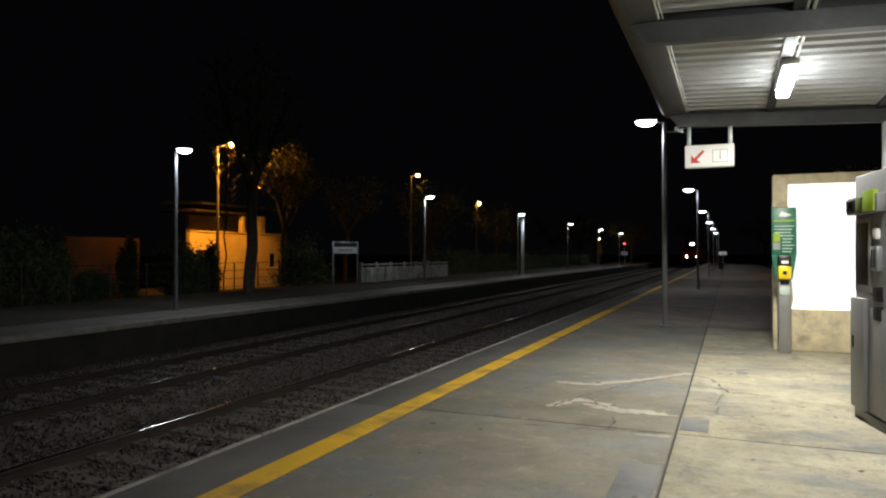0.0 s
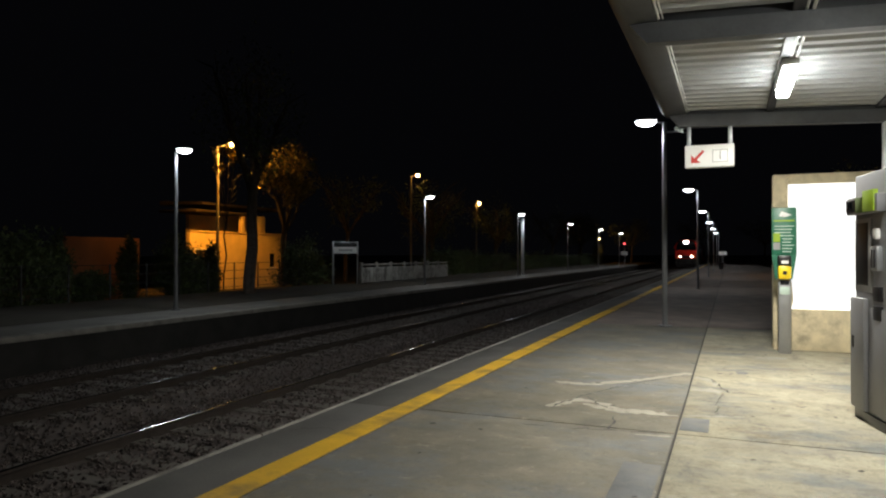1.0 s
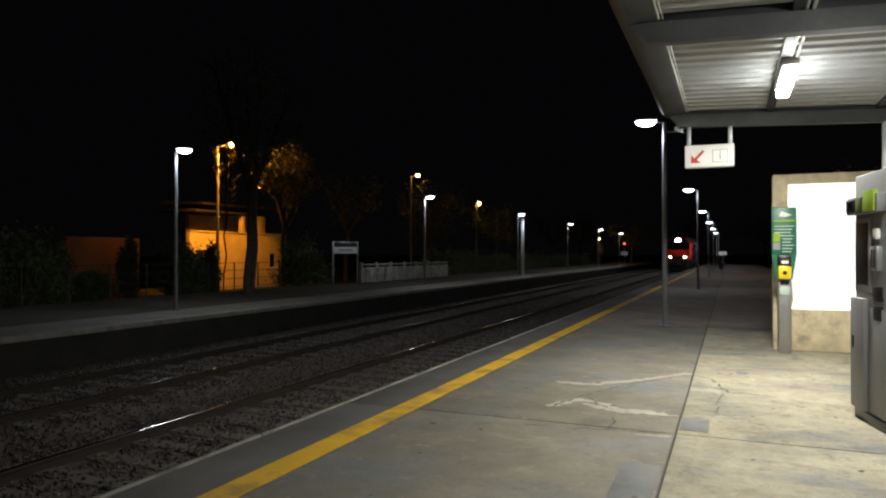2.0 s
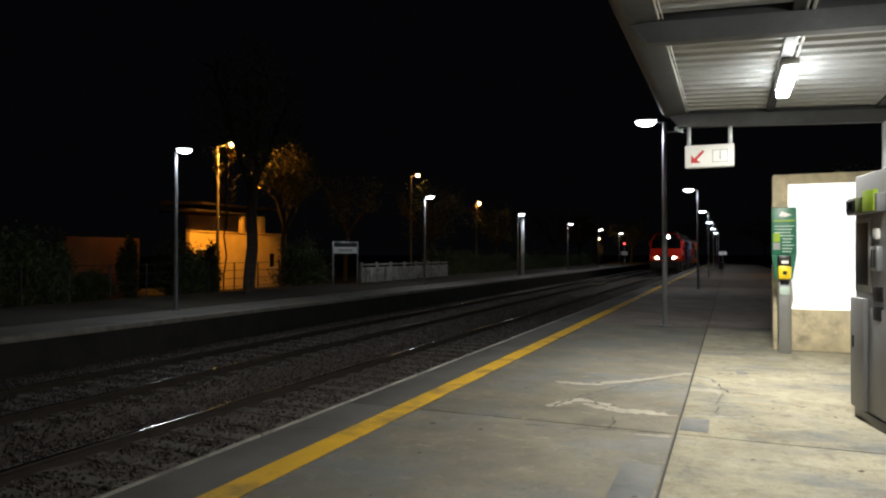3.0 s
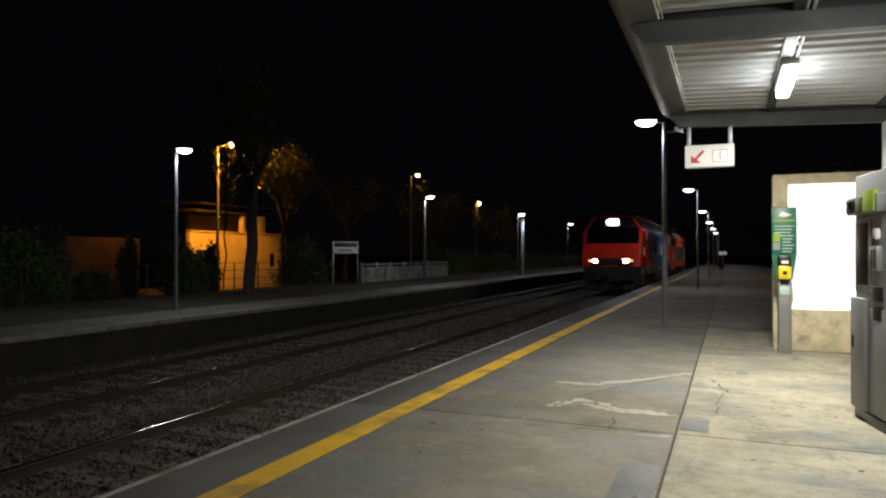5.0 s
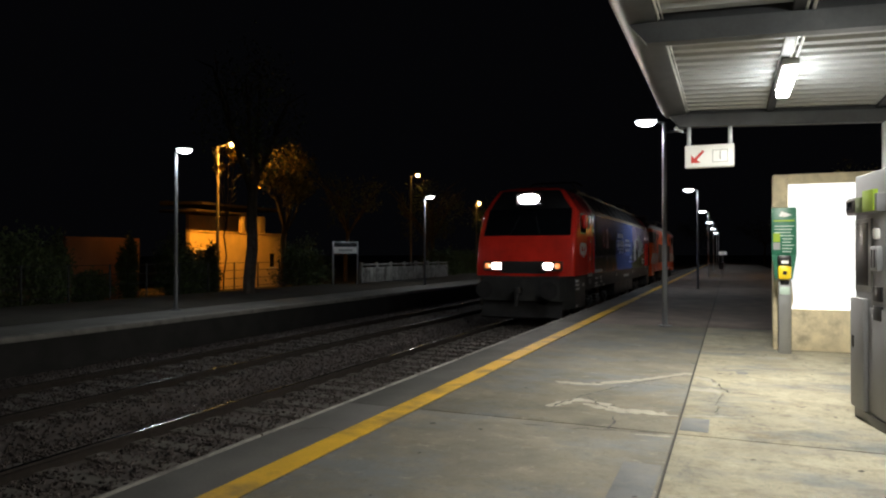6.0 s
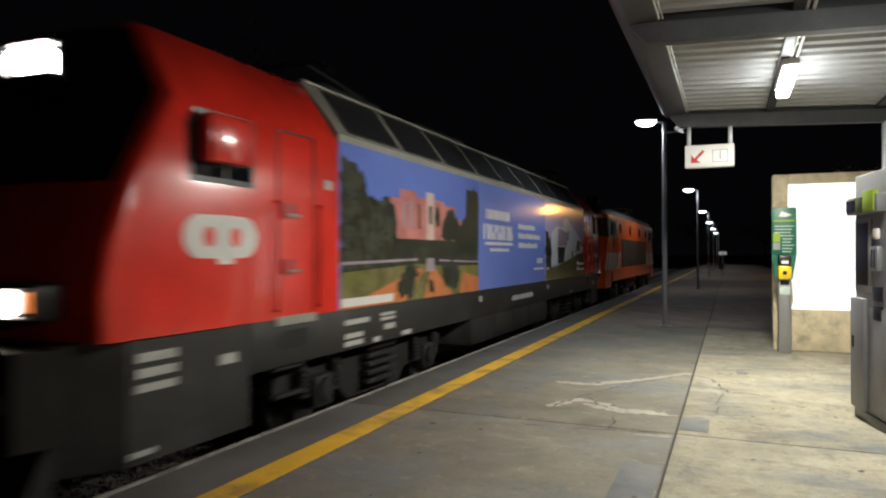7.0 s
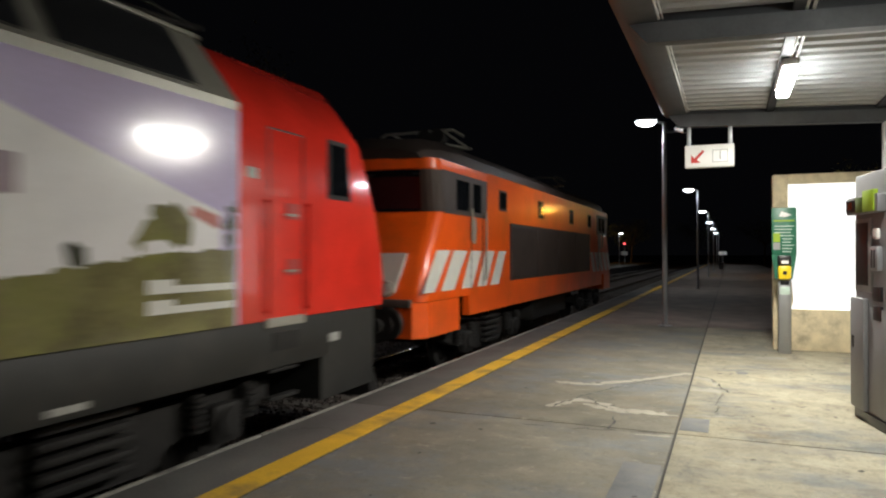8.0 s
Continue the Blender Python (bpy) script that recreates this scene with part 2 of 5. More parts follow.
whole("ground", bm, EARTH, "dark bare earth under the railway and beyond", "ground", "structure")

bm = bmesh.new()
bmesh.ops.create_grid(bm, x_segments=90, y_segments=420, size=0.5, matrix=Matrix.Translation((-8.1, 66, -0.66)) @ Matrix.Diagonal((8.7, 150, 1, 1)))
for v in bm.verts:
    v.co.z += 0.03 * noise.noise(v.co * 3.0) + 0.02 * noise.noise(v.co * 9.0)
    near = min(abs(v.co.x - t) for t in TRACKS)
    if near > 1.35:
        v.co.z -= 0.1 * min(1, (near - 1.35) / 0.4)
whole("ballast_bed", bm, BALLAST, "bed of grey granite ballast under both tracks", "ballast", "structure")


def stones():
    rng = np.random.default_rng(4)
    count = 42000
    base = np.array([(1, 0, 0), (-1, 0, 0), (0, 1, 0), (0, -1, 0), (0, 0, 1), (0, 0, -1)], float)
    tri = np.array([(0, 2, 4), (2, 1, 4), (1, 3, 4), (3, 0, 4), (2, 0, 5), (1, 2, 5), (3, 1, 5), (0, 3, 5)])
    x = rng.uniform(-12.2, EDGE - 0.15, count)
    y = 2.5 + 34 * rng.uniform(0, 1, count) ** 1.6
    verts, faces = [], []
    for i in range(count):
        near = min(abs(x[i] - t) for t in TRACKS)
        if abs(near - 0.834) < 0.1:
            continue
        zed = -0.645 + rng.uniform(-0.01, 0.02) - (0.1 * min(1, (near - 1.35) / 0.4) if near > 1.35 else 0)
        turn = np.array(Euler(rng.uniform(0, 6.28, 3)).to_matrix())
        p = (base * rng.uniform(0.014, 0.034, (6, 1))) @ turn + (x[i], y[i], zed)
        faces.extend((tri + len(verts)).tolist())
        verts.extend(p.tolist())
    stuff_mesh("ballast_stones", verts, faces, BALLAST, "loose grey and brown granite ballast stones", "ballast")


stones()


def rail_mesh():
    bm = bmesh.new()
    # the head's worn crown, rounded across
    crown = [(0.031 * u, -(0.031 * u) ** 2 / 0.4) for u in (1 - k / 7 for k in range(15))]
    pts = [(-0.07, -0.17), (0.07, -0.17), (0.07, -0.16), (0.012, -0.135), (0.012, -0.045), (0.036, -0.035), (0.036, -0.015), *crown, (-0.036, -0.015), (-0.036, -0.035), (-0.012, -0.045), (-0.012, -0.135), (-0.07, -0.16)]
    prism(bm, pts, "y", -15, 160)
    for f in bm.faces:
        f.material_index = 1 if f.calc_center_median().z > -0.0045 else 0
    return mesh_of("rail", bm, RAIL, RAILTOP, smooth=True)


def sleeper_mesh():
    bm = bmesh.new()
    solid(bm, -1.3, 1.3, -0.13, 0.13, -0.30, -0.118, 0.02)
    for side in (-0.834, 0.834):
        for dx in (-0.11, 0.11):
            solid(bm, side + dx - 0.04, side + dx + 0.04, -0.06, 0.06, -0.14, -0.105, 0.008)
    return mesh_of("sleeper", bm, SLEEPER)


RAIL_ME, SLEEPER_ME = rail_mesh(), sleeper_mesh()
for tx in TRACKS:
    track = thing("railway_track", pose(tx, 0, RAILZ), "broad gauge railway track with rusty rails on concrete sleepers", "track", "tracks", "structure")
    for side in (-0.834, 0.834):
        r = new("rail", RAIL_ME)
        r.parent, r.location = track, (side, 0, 0)
    for k in range(130):
        s = new("sleeper", SLEEPER_ME)
        s.parent, s.location = track, (0, 1.2 + 0.6 * k, 0)

# ---- platforms ----
plat = thing("platform", pose(0, 0, 0), "worn concrete station platform with patched cracks and a yellow line", "platform", "", "structure")
JOINT_X, CROSS = -0.43, (-3.0, 6.2, 15.4, 24.6, 33.8, 43.0)
CELLS_X = ((-2.88, JOINT_X), (JOINT_X, 4.2))
ys = (-9.0,) + CROSS + (60.0, 90.0, 130.0)
for i in range(len(ys) - 1):
    for x0, x1 in CELLS_X:
        box_part("slab", plat, ASPHALT if ys[i] > 15 else (CONCRETE if x0 > -1 else CONCRETE_GREY_DIM), x0 + 0.011, x1 - 0.011, ys[i] + 0.013, ys[i + 1] - 0.013, -0.2, 0.0, 0.006)
    box_part("slab", plat, CONCRETE_B, EDGE + 0.045, -2.90, ys[i] + 0.004, ys[i + 1] - 0.004, -0.2, -0.002, 0.006)
bm = bmesh.new()
solid(bm, EDGE + 0.06, 4.2, -9, 130, -0.85, -0.02)
part("base", bm, JOINT, plat)
for k in range(60):
    y0 = -9 + k * 2.3
    box_part("coping", plat, COPING, EDGE - 0.02, EDGE + 0.022, y0 + 0.01, y0 + 2.29, -0.16, 0.004, 0.012)
bm = bmesh.new()
solid(bm, -3.13, -2.90, -9, 130, -0.01, 0.003, 0.0)
part("yellow_line", bm, YELLOW, plat, "worn yellow safety line")



def ribbon(name, pts, w, mat, z, seed, label=""):
    """A crack or a strip of mortar along a polyline, of uneven width."""
    rng = random.Random(seed)
    bm = bmesh.new()
    fine = []
    for (x0, y0), (x1, y1) in zip(pts, pts[1:]):
        n = max(2, int(math.hypot(x1 - x0, y1 - y0) / 0.05))
        for k in range(n):
            f = k / n
            fine.append((x0 + (x1 - x0) * f + rng.uniform(-0.022, 0.022), y0 + (y1 - y0) * f + rng.uniform(-0.022, 0.022)))
    fine.append(pts[-1])
    rows = []
    for i, (x, y) in enumerate(fine):
        a, b = fine[max(0, i - 1)], fine[min(len(fine) - 1, i + 1)]
        d = Vector((b[0] - a[0], b[1] - a[1], 0)).normalized()
        k = w * rng.uniform(0.2, 1.4) * (0.3 if i in (0, len(fine) - 1) else 1) / 2
        rows.append([bm.verts.new((x - d.y * k, y + d.x * k, z)), bm.verts.new((x + d.y * k, y - d.x * k, z))])
    for a, b in zip(rows, rows[1:]):
        bm.faces.new((a[0], a[1], b[1], b[0]))
    return part(name, bm, mat, plat, label, smooth=False)


ribbon("mortar_patch", [(-1.93, 8.16), (-1.51, 8.14), (-0.88, 8.82), (-0.46, 9.40)], 0.13, MORTAR, 0.003, 1, "pale mortar repair")
ribbon("mortar_patch", [(-0.40, 9.16), (-0.24, 8.98), (-0.12, 8.62)], 0.12, MORTAR, 0.003, 2)
ribbon("mortar_patch", [(-1.70, 6.80), (-1.56, 7.12), (-1.41, 7.28), (-1.01, 6.93), (-0.55, 6.91)], 0.14, MORTAR, 0.003, 3)
ribbon("mortar_patch", [(-1.40, 7.10), (-1.05, 6.86), (-0.46, 6.88)], 0.10, MORTAR, 0.0035, 7)
ribbon("mortar_patch", [(-0.40, 6.92), (-0.10, 7.0), (0.13, 7.08)], 0.07, MORTAR, 0.003, 4)
ribbon("mortar_patch", [(-0.75, 6.02), (-0.46, 6.08)], 0.09, MORTAR, 0.003, 5)
ribbon("mortar_patch", [(-0.40, 8.20), (-0.22, 8.35), (-0.10, 8.15)], 0.16, MORTAR, 0.0035, 6)
ribbon("mortar_patch", [(0.36, 11.1), (0.55, 11.3), (0.78, 11.2)], 0.26, MORTAR, 0.003, 8)
ribbon("crack", [(-1.68, 6.78), (-1.44, 7.54), (-1.17, 8.21), (-0.87, 8.69), (-0.46, 9.33)], 0.02, JOINT, 0.005, 11, "dark crack")
ribbon("crack", [(-1.42, 7.42), (-1.22, 7.05), (-1.05, 6.95)], 0.022, JOINT, 0.005, 12)
ribbon("crack", [(-0.40, 9.25), (-0.2, 9.05), (-0.06, 8.39), (0.0, 8.24), (0.12, 8.26), (0.35, 8.23)], 0.019, JOINT, 0.005, 13)
ribbon("crack", [(-0.06, 8.19), (-0.11, 7.66), (-0.12, 7.07)], 0.015, JOINT, 0.005, 14)
ribbon("crack", [(-1.40, 6.02), (-0.97, 6.09), (-0.46, 6.18)], 0.02, JOINT, 0.005, 15)
ribbon("crack", [(-1.73, 5.99), (-1.53, 6.01)], 0.04, JOINT, 0.005, 16)
ribbon("crack", [(-0.95, 8.42), (-0.70, 8.38), (-0.46, 8.36)], 0.014, JOINT, 0.005, 18)
ribbon("crack", [(-1.0, 6.1), (-0.96, 6.4), (-1.02, 6.62)], 0.02, JOINT, 0.005, 19)
ribbon("crack", [(-0.40, 7.62), (-0.25, 7.70), (-0.12, 7.66)], 0.012, JOINT, 0.005, 21)
ribbon("crack", [(0.13, 7.08), (-0.08, 7.06)], 0.02, JOINT, 0.005, 22)
ribbon("crack", [(0.60, 7.74), (0.72, 7.78)], 0.05, JOINT, 0.005, 23)
ribbon("crack", [(-3.6, 5.0), (-3.3, 5.2), (-3.14, 5.1)], 0.014, JOINT, 0.004, 25)
box_part("cement_patch", plat, PATCH, -0.41, -0.17, 6.34, 6.84, -0.02, 0.003, 0.002, "blue-grey cement repair")
box_part("cement_patch", plat, PATCH, -0.73, -0.46, 4.1, 5.22, -0.02, 0.003, 0.002)
bm = bmesh.new()
rod(bm, (0.15, 9.67, -0.01), (0.15, 9.67, 0.006), 0.075, 0.07, 20)
part("access_cover", bm, PATCH, plat, "small round access cover")
spots = random.Random(8)
bm = bmesh.new()
for k in range(70):
    x, y, r = spots.uniform(-2.6, 2.4), spots.uniform(3, 13), spots.uniform(0.008, 0.03)
    bm.faces.new([bm.verts.new((x + r * spots.uniform(0.6, 1.6) * math.cos(a), y + r * spots.uniform(0.6, 1.6) * math.sin(a), 0.0045)) for a in (0, 1, 2.1, 3.1, 4.2, 5.2)])
tagged(part("stains", bm, JOINT, plat, "small dark stains", smooth=False), kind="stuff")

far = thing("platform", pose(0, 0, 0), "unlit paved platform across the tracks", "platform", "", "structure")
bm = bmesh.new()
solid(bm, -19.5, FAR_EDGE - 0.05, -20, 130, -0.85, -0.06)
part("base", bm, FARWALL, far)
bm = bmesh.new()
solid(bm, -14.26, FAR_EDGE - 0.3, -20, 130, -0.06, 0.0, 0.01)
part("paving", bm, PAVING, far)
bm = bmesh.new()
solid(bm, -19.5, -14.27, -20, 130, -0.06, -0.004, 0.01)
part("back_strip", bm, EARTH, far, "dark earth strip behind the paving")
bm = bmesh.new()
solid(bm, FAR_EDGE - 0.295, FAR_EDGE, -20, 130, -0.10, 0.01, 0.015)
part("coping", bm, COPING, far)


# ---- platform lamps ----
def lamp_post(m, side, reach):
    """side: +1 if the arm reaches towards +x."""
    post = thing("street_lamp", m, "slim grey platform lamp post with a lit oval cold white head", "street lamp", "platform lamps")
    rod_part("pole", post, STEEL, (0, 0, 0), (0, 0, 4.38), 0.06, 0.045, 14)
    rod_part("base_plate", post, STEEL, (0, 0, 0), (0, 0, 0.03), 0.14)
    rod_part("arm", post, STEEL, (0, 0, 4.36), (side * (reach - 0.1), 0, 4.42), 0.03)
    bm = bmesh.new()
    bmesh.ops.create_uvsphere(bm, u_segments=20, v_segments=10, radius=1, matrix=Matrix.Translation((side * reach, 0, 4.44)) @ Matrix.Diagonal((0.25, 0.2, 0.08, 1)))
    bmesh.ops.bisect_plane(bm, geom=bm.verts[:] + bm.edges[:] + bm.faces[:], plane_co=(0, 0, 4.43), plane_no=(0, 0, -1), clear_outer=True)
    bmesh.ops.holes_fill(bm, edges=bm.edges[:])
    part("head", bm, STEEL, post)
    bm = bmesh.new()
    bmesh.ops.create_uvsphere(bm, u_segments=20, v_segments=10, radius=1, matrix=Matrix.Translation((side * reach, 0, 4.425)) @ Matrix.Diagonal((0.22, 0.18, 0.11, 1)))
    bmesh.ops.bisect_plane(bm, geom=bm.verts[:] + bm.edges[:] + bm.faces[:], plane_co=(0, 0, 4.425), plane_no=(0, 0, 1), clear_outer=True)
    part("lens", bm, LENS, post, "glowing white lens")
    return post


RIGHT_POSTS = (15.3, 32.2, 48.9, 65.6, 82.3, 99.0)
LEFT_POSTS = (14.5, 31.2, 47.6, 64.2, 80.6, 97.0)
for x, side, rows in ((-1.27, -1, RIGHT_POSTS), (-14.12, 1, LEFT_POSTS)):
    reach = 0.38 if side < 0 else 0.30
    first = lamp_post(pose(x, rows[0], 0), side, reach)
    for y in rows[1:]:
        copy_thing(first, pose(x, y, 0))
    for y in rows:
        lamp_spot("platform_lamp_light", (x + side * reach, y, 4.33), POST_POWER if side < 0 else POST_POWER * 0.95, (0.88, 0.95, 1.0))

# ---- canopy ----
BIG = 1.15
AWAY = Matrix.Translation((0, 0, 1.55 * (1 - BIG))) @ Matrix.Diagonal((BIG, BIG, BIG, 1))
canopy = thing("platform_canopy", AWAY, "grey steel platform canopy with white corrugated sheet underside", "canopy", "", "structure")
CX0, CX1, CY0, CY1 = -0.82, 3.4, -9.0, 10.0
SLOPE = 0.045


def cz(x):
    return 3.51 - SLOPE * (x - CX0)


bm = bmesh.new()
# trapezoid corrugations running across the platform
pitch = 0.24
y = CY0
prof = []
while y < CY1 - 0.05:
    prof += [(y, 0), (y + 0.10, 0), (y + 0.13, 0.045), (y + 0.21, 0.045)]
    y += pitch
for sx0, sx1 in ((CX0 + 0.26, CX1),):
    lo = [[bm.verts.new((x, p[0], cz(x) + p[1])) for p in prof] for x in (sx0, sx1)]
    for i in range(len(prof) - 1):
        bm.faces.new((lo[0][i], lo[0][i + 1], lo[1][i + 1], lo[1][i]))
    top = [[bm.verts.new((x, p, cz(x) + 0.16)) for p in (CY0, CY1)] for x in (sx0, sx1)]
    bm.faces.new((top[0][0], top[0][1], top[1][1], top[1][0]))
part("sheet", bm, DECK, canopy, smooth=False)
bm = bmesh.new()
prism(bm, [(CX0 - 0.07, 3.78), (CX0 - 0.065, 3.60), (CX0 - 0.045, 3.53), (CX0 + 0.005, 3.475), (CX0 + 0.08, 3.45), (CX0 + 0.28, 3.47), (CX0 + 0.28, 3.75)], "y", CY0, CY1 + 0.05)
part("fascia", bm, BEAM, canopy, "rounded charcoal edge gutter")
for dx, r in ((0.295, 0.011), (0.325, 0.007)):
    rod_part("edge_trim", canopy, WHITE, (CX0 + dx, CY0, cz(CX0 + dx) - 0.012), (CX0 + dx, CY1 - 0.1, cz(CX0 + dx) - 0.012), r, seg=8, label="thin white edge trim")
for by in (9.85, 5.85, 1.95, -2.0, -5.95):
    # a paler lower flange with a pointed end, under a darker recessed web
    bm = bmesh.new()
    prism(bm, [(CX0 + 0.06, cz(CX0) - 0.06), (CX0 + 0.20, cz(CX0) - 0.225), (CX1, cz(CX1) - 0.21), (CX1, cz(CX1) - 0.06), (CX0 + 0.25, cz(CX0) - 0.06)], "y", by - 0.06, by + 0.06)
    part("beam", bm, BEAM, canopy, smooth=False)
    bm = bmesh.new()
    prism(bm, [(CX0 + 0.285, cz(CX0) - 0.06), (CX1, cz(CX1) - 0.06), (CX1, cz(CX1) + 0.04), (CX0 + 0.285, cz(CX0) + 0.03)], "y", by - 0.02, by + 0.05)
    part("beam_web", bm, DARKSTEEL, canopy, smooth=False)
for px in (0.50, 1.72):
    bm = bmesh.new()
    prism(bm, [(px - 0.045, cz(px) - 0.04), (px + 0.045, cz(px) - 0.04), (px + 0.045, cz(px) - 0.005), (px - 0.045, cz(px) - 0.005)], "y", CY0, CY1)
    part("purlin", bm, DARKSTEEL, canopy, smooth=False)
for by in (9.85, 1.95, -5.95):
    box_part("column", canopy, WHITE, 1.76, 1.92, by - 0.08, by + 0.08, 1.55 - 1.55 / BIG, cz(2) - 0.2, 0.01)
wallback = bmesh.new()
solid(wallback, 4.2, 4.4, -9, 8.4, -0.2, 4.2)
whole("wall_back", wallback, STONE, "plain station building wall behind the canopy", "wall", "structure")


def tube_lamp(m):
    t = thing("tube_lamp", m, "lit fluorescent tube lamp hanging under the canopy", "ceiling lamp", "canopy lamps")
    bm = bmesh.new()
    solid(bm, -0.075, 0.075, -0.57, 0.57, -0.045, 0.03, 0.02)
    part("housing", bm, WHITE, t)
    bm = bmesh.new()
    solid(bm, -0.065, 0.065, -0.56, 0.56, -0.12, -0.05, 0.03)
    part("diffuser", bm, TUBE, t, "glowing white diffuser")
    for dy in (-0.5, 0.5):
        rod_part("hanger", t, GALV, (0, dy, 0.03), (0, dy, 0.07), 0.012)
    return t


# the second tube is unseen, added to light the near floor and ticket machine
TUBES = ((0.545, 7.75), (0.9, 4.4))
tl = tube_lamp(AWAY @ pose(*TUBES[0], cz(0.545) - 0.07))
for tx, ty in TUBES[1:]:
    copy_thing(tl, (AWAY @ pose(tx, ty, cz(tx) - 0.07)).normalized())
for tx, ty in TUBES:
    data = bpy.data.lights.new("tube_light", "AREA")
    data.shape, data.size, data.size_y, data.energy, data.color = "RECTANGLE", 0.1, 1.1, TUBE_LIGHT * (2.75 if ty > 7 else 0.8), (1.0, 0.965, 0.86)
    data.spread = radians(180 if ty > 7 else 150)
    new("tube_light", data).matrix_basis = pose(*(AWAY @ Vector((tx, ty, cz(tx) - 0.23))), 0, 12, 0)

for cx in (0.55, 0.60):
    rod_part("conduit", canopy, WHITE, (cx, -9, cz(cx) - 0.03), (cx, 7.3, cz(cx) - 0.03), 0.014, seg=8)

# ---- platform number sign ----
sign = thing("platform_sign", AWAY @ pose(-0.25, 9.85, 0), "white hanging platform sign with a red arrow", "sign")
box_part("board", sign, WHITE, -0.30, 0.32, -0.06, 0.06, 2.72, 3.02, 0.012)
for hx in (-0.25, 0.27):
    box_part("hanger", sign, GALV, hx - 0.025, hx + 0.025, -0.025, 0.025, 3.02, 3.32, 0.004)
bm = bmesh.new()
prism(bm, [(-0.22, 2.78), (-0.10, 2.78), (-0.145, 2.82), (-0.05, 2.93), (-0.075, 2.95), (-0.175, 2.845), (-0.22, 2.89)], "y", -0.066, -0.061)
part("arrow", bm, REDPRINT, sign, smooth=False)
bm = bmesh.new()
for x0, x1, z0, z1 in ((0.05, 0.24, 2.94, 2.948), (0.05, 0.24, 2.78, 2.788), (0.05, 0.058, 2.788, 2.94), (0.232, 0.24, 2.788, 2.94)):
    solid(bm, x0, x1, -0.066, -0.061, z0, z1)
part("frame", bm, GREYPRINT, sign, smooth=False)


def lettering(text, size, m, mat, parent, name="lettering"):
    cu = bpy.data.curves.new(name, "FONT")
    cu.body, cu.size, cu.align_x, cu.align_y, cu.extrude = text, size, "CENTER", "CENTER", 0.002
    tmp = bpy.data.objects.new(name, cu)
    scene.collection.objects.link(tmp)
    me = bpy.data.meshes.new_from_object(tmp.evaluated_get(bpy.context.evaluated_depsgraph_get()))
    bpy.data.objects.remove(tmp)
    me.materials.clear()
    me.materials.append(mat)
    ob = new(name, me)
    ob.parent, ob.matrix_basis = parent, m
    return ob


lettering("1", 0.15, pose(0.145, -0.063, 2.862, 90, 0, 0), GREYPRINT, sign)

# ---- poster wall ----
pw = thing("poster_wall", pose(0, 12.3, 0), "limestone wall with a backlit blank white poster", "wall")
box_part("pier", pw, STONE, 0.66, 0.88, 0, 0.3, 0, 2.84, 0.015)
box_part("pier", pw, STONE, 2.25, 2.5, 0, 0.3, 0, 2.84, 0.015)
box_part("lintel", pw, STONE, 0.88, 2.25, 0, 0.3, 2.68, 2.84, 0.01)
box_part("base", pw, STONE, 0.88, 2.25, 0, 0.3, 0, 0.66, 0.01)
box_part("backing", pw, STONE, 0.88, 2.25, 0.06, 0.28, 0.66, 2.68, 0.004)
bm = bmesh.new()
prism(bm, [(0.885, 2.675), (0.888, 2.2), (0.90, 1.7), (0.925, 1.2), (0.96, 0.80), (0.93, 0.665), (2.245, 0.665), (2.245, 2.675)], "y", 0.02, 0.057)
part("poster", bm, POSTER, pw, "glowing white poster panel", smooth=False)

# ---- ticket validator ----
tv = thing("ticket_validator", pose(0.80, 11.9, 0), "green and yellow ticket validator on a steel post", "ticket validator")
box_part("post", tv, INOX, -0.09, 0.09, -0.06, 0.06, 0, 1.24, 0.01)
pn = box_part("panel", tv, GREEN, -0.18, 0.17, -0.03, 0.06, 1.54, 2.28, 0.012, "green instruction panel")
bm = bmesh.new()
prism(bm, [(-0.13, 1.16), (0.11, 1.16), (0.17, 1.54), (-0.18, 1.54)], "y", -0.03, 0.06)
part("neck", bm, GREEN, tv, smooth=False)
box_part("cap", tv, PALE, -0.07, 0.07, -0.066, -0.05, 0.92, 1.04, 0.004)
box_part("reader", tv, VALYELLOW, -0.10, 0.09, -0.16, -0.03, 1.16, 1.37, 0.035, "rounded yellow reader")
rod_part("target", tv, BLACK, (-0.005, -0.166, 1.26), (-0.005, -0.155, 1.26), 0.03)
box_part("display", tv, BLACK, -0.10, 0.09, -0.14, -0.03, 1.38, 1.53, 0.025)
box_part("screen", tv, WHITE, -0.05, 0.05, -0.147, -0.138, 1.40, 1.45, 0.004)
box_part("slot", tv, BLACK, -0.06, 0.06, -0.07, -0.055, 1.07, 1.14, 0.004)
bm = bmesh.new()
for k in range(9):
    solid(bm, -0.03 if k > 3 else -0.14, 0.13 - 0.02 * (k % 3), -0.036, -0.031, 1.98 - 0.05 * k, 1.995 - 0.05 * k)
part("print", bm, PALE, pn, smooth=False)
box_part("print", pn, LIME, -0.15, 0.14, -0.037, -0.031, 2.06, 2.085, 0.0)
box_part("sticker", pn, LIME, -0.16, -0.06, -0.037, -0.031, 1.74, 1.88, 0.0)
box_part("sticker", pn, GREYPRINT, -0.16, -0.06, -0.037, -0.031, 1.62, 1.73, 0.0)
bm = bmesh.new()
prism(bm, [(-0.08, 2.14), (0.02, 2.13), (0.10, 2.16), (0.02, 2.20), (-0.04, 2.22)], "y", -0.037, -0.031)
part("pictogram", bm, WHITE, pn, smooth=False)

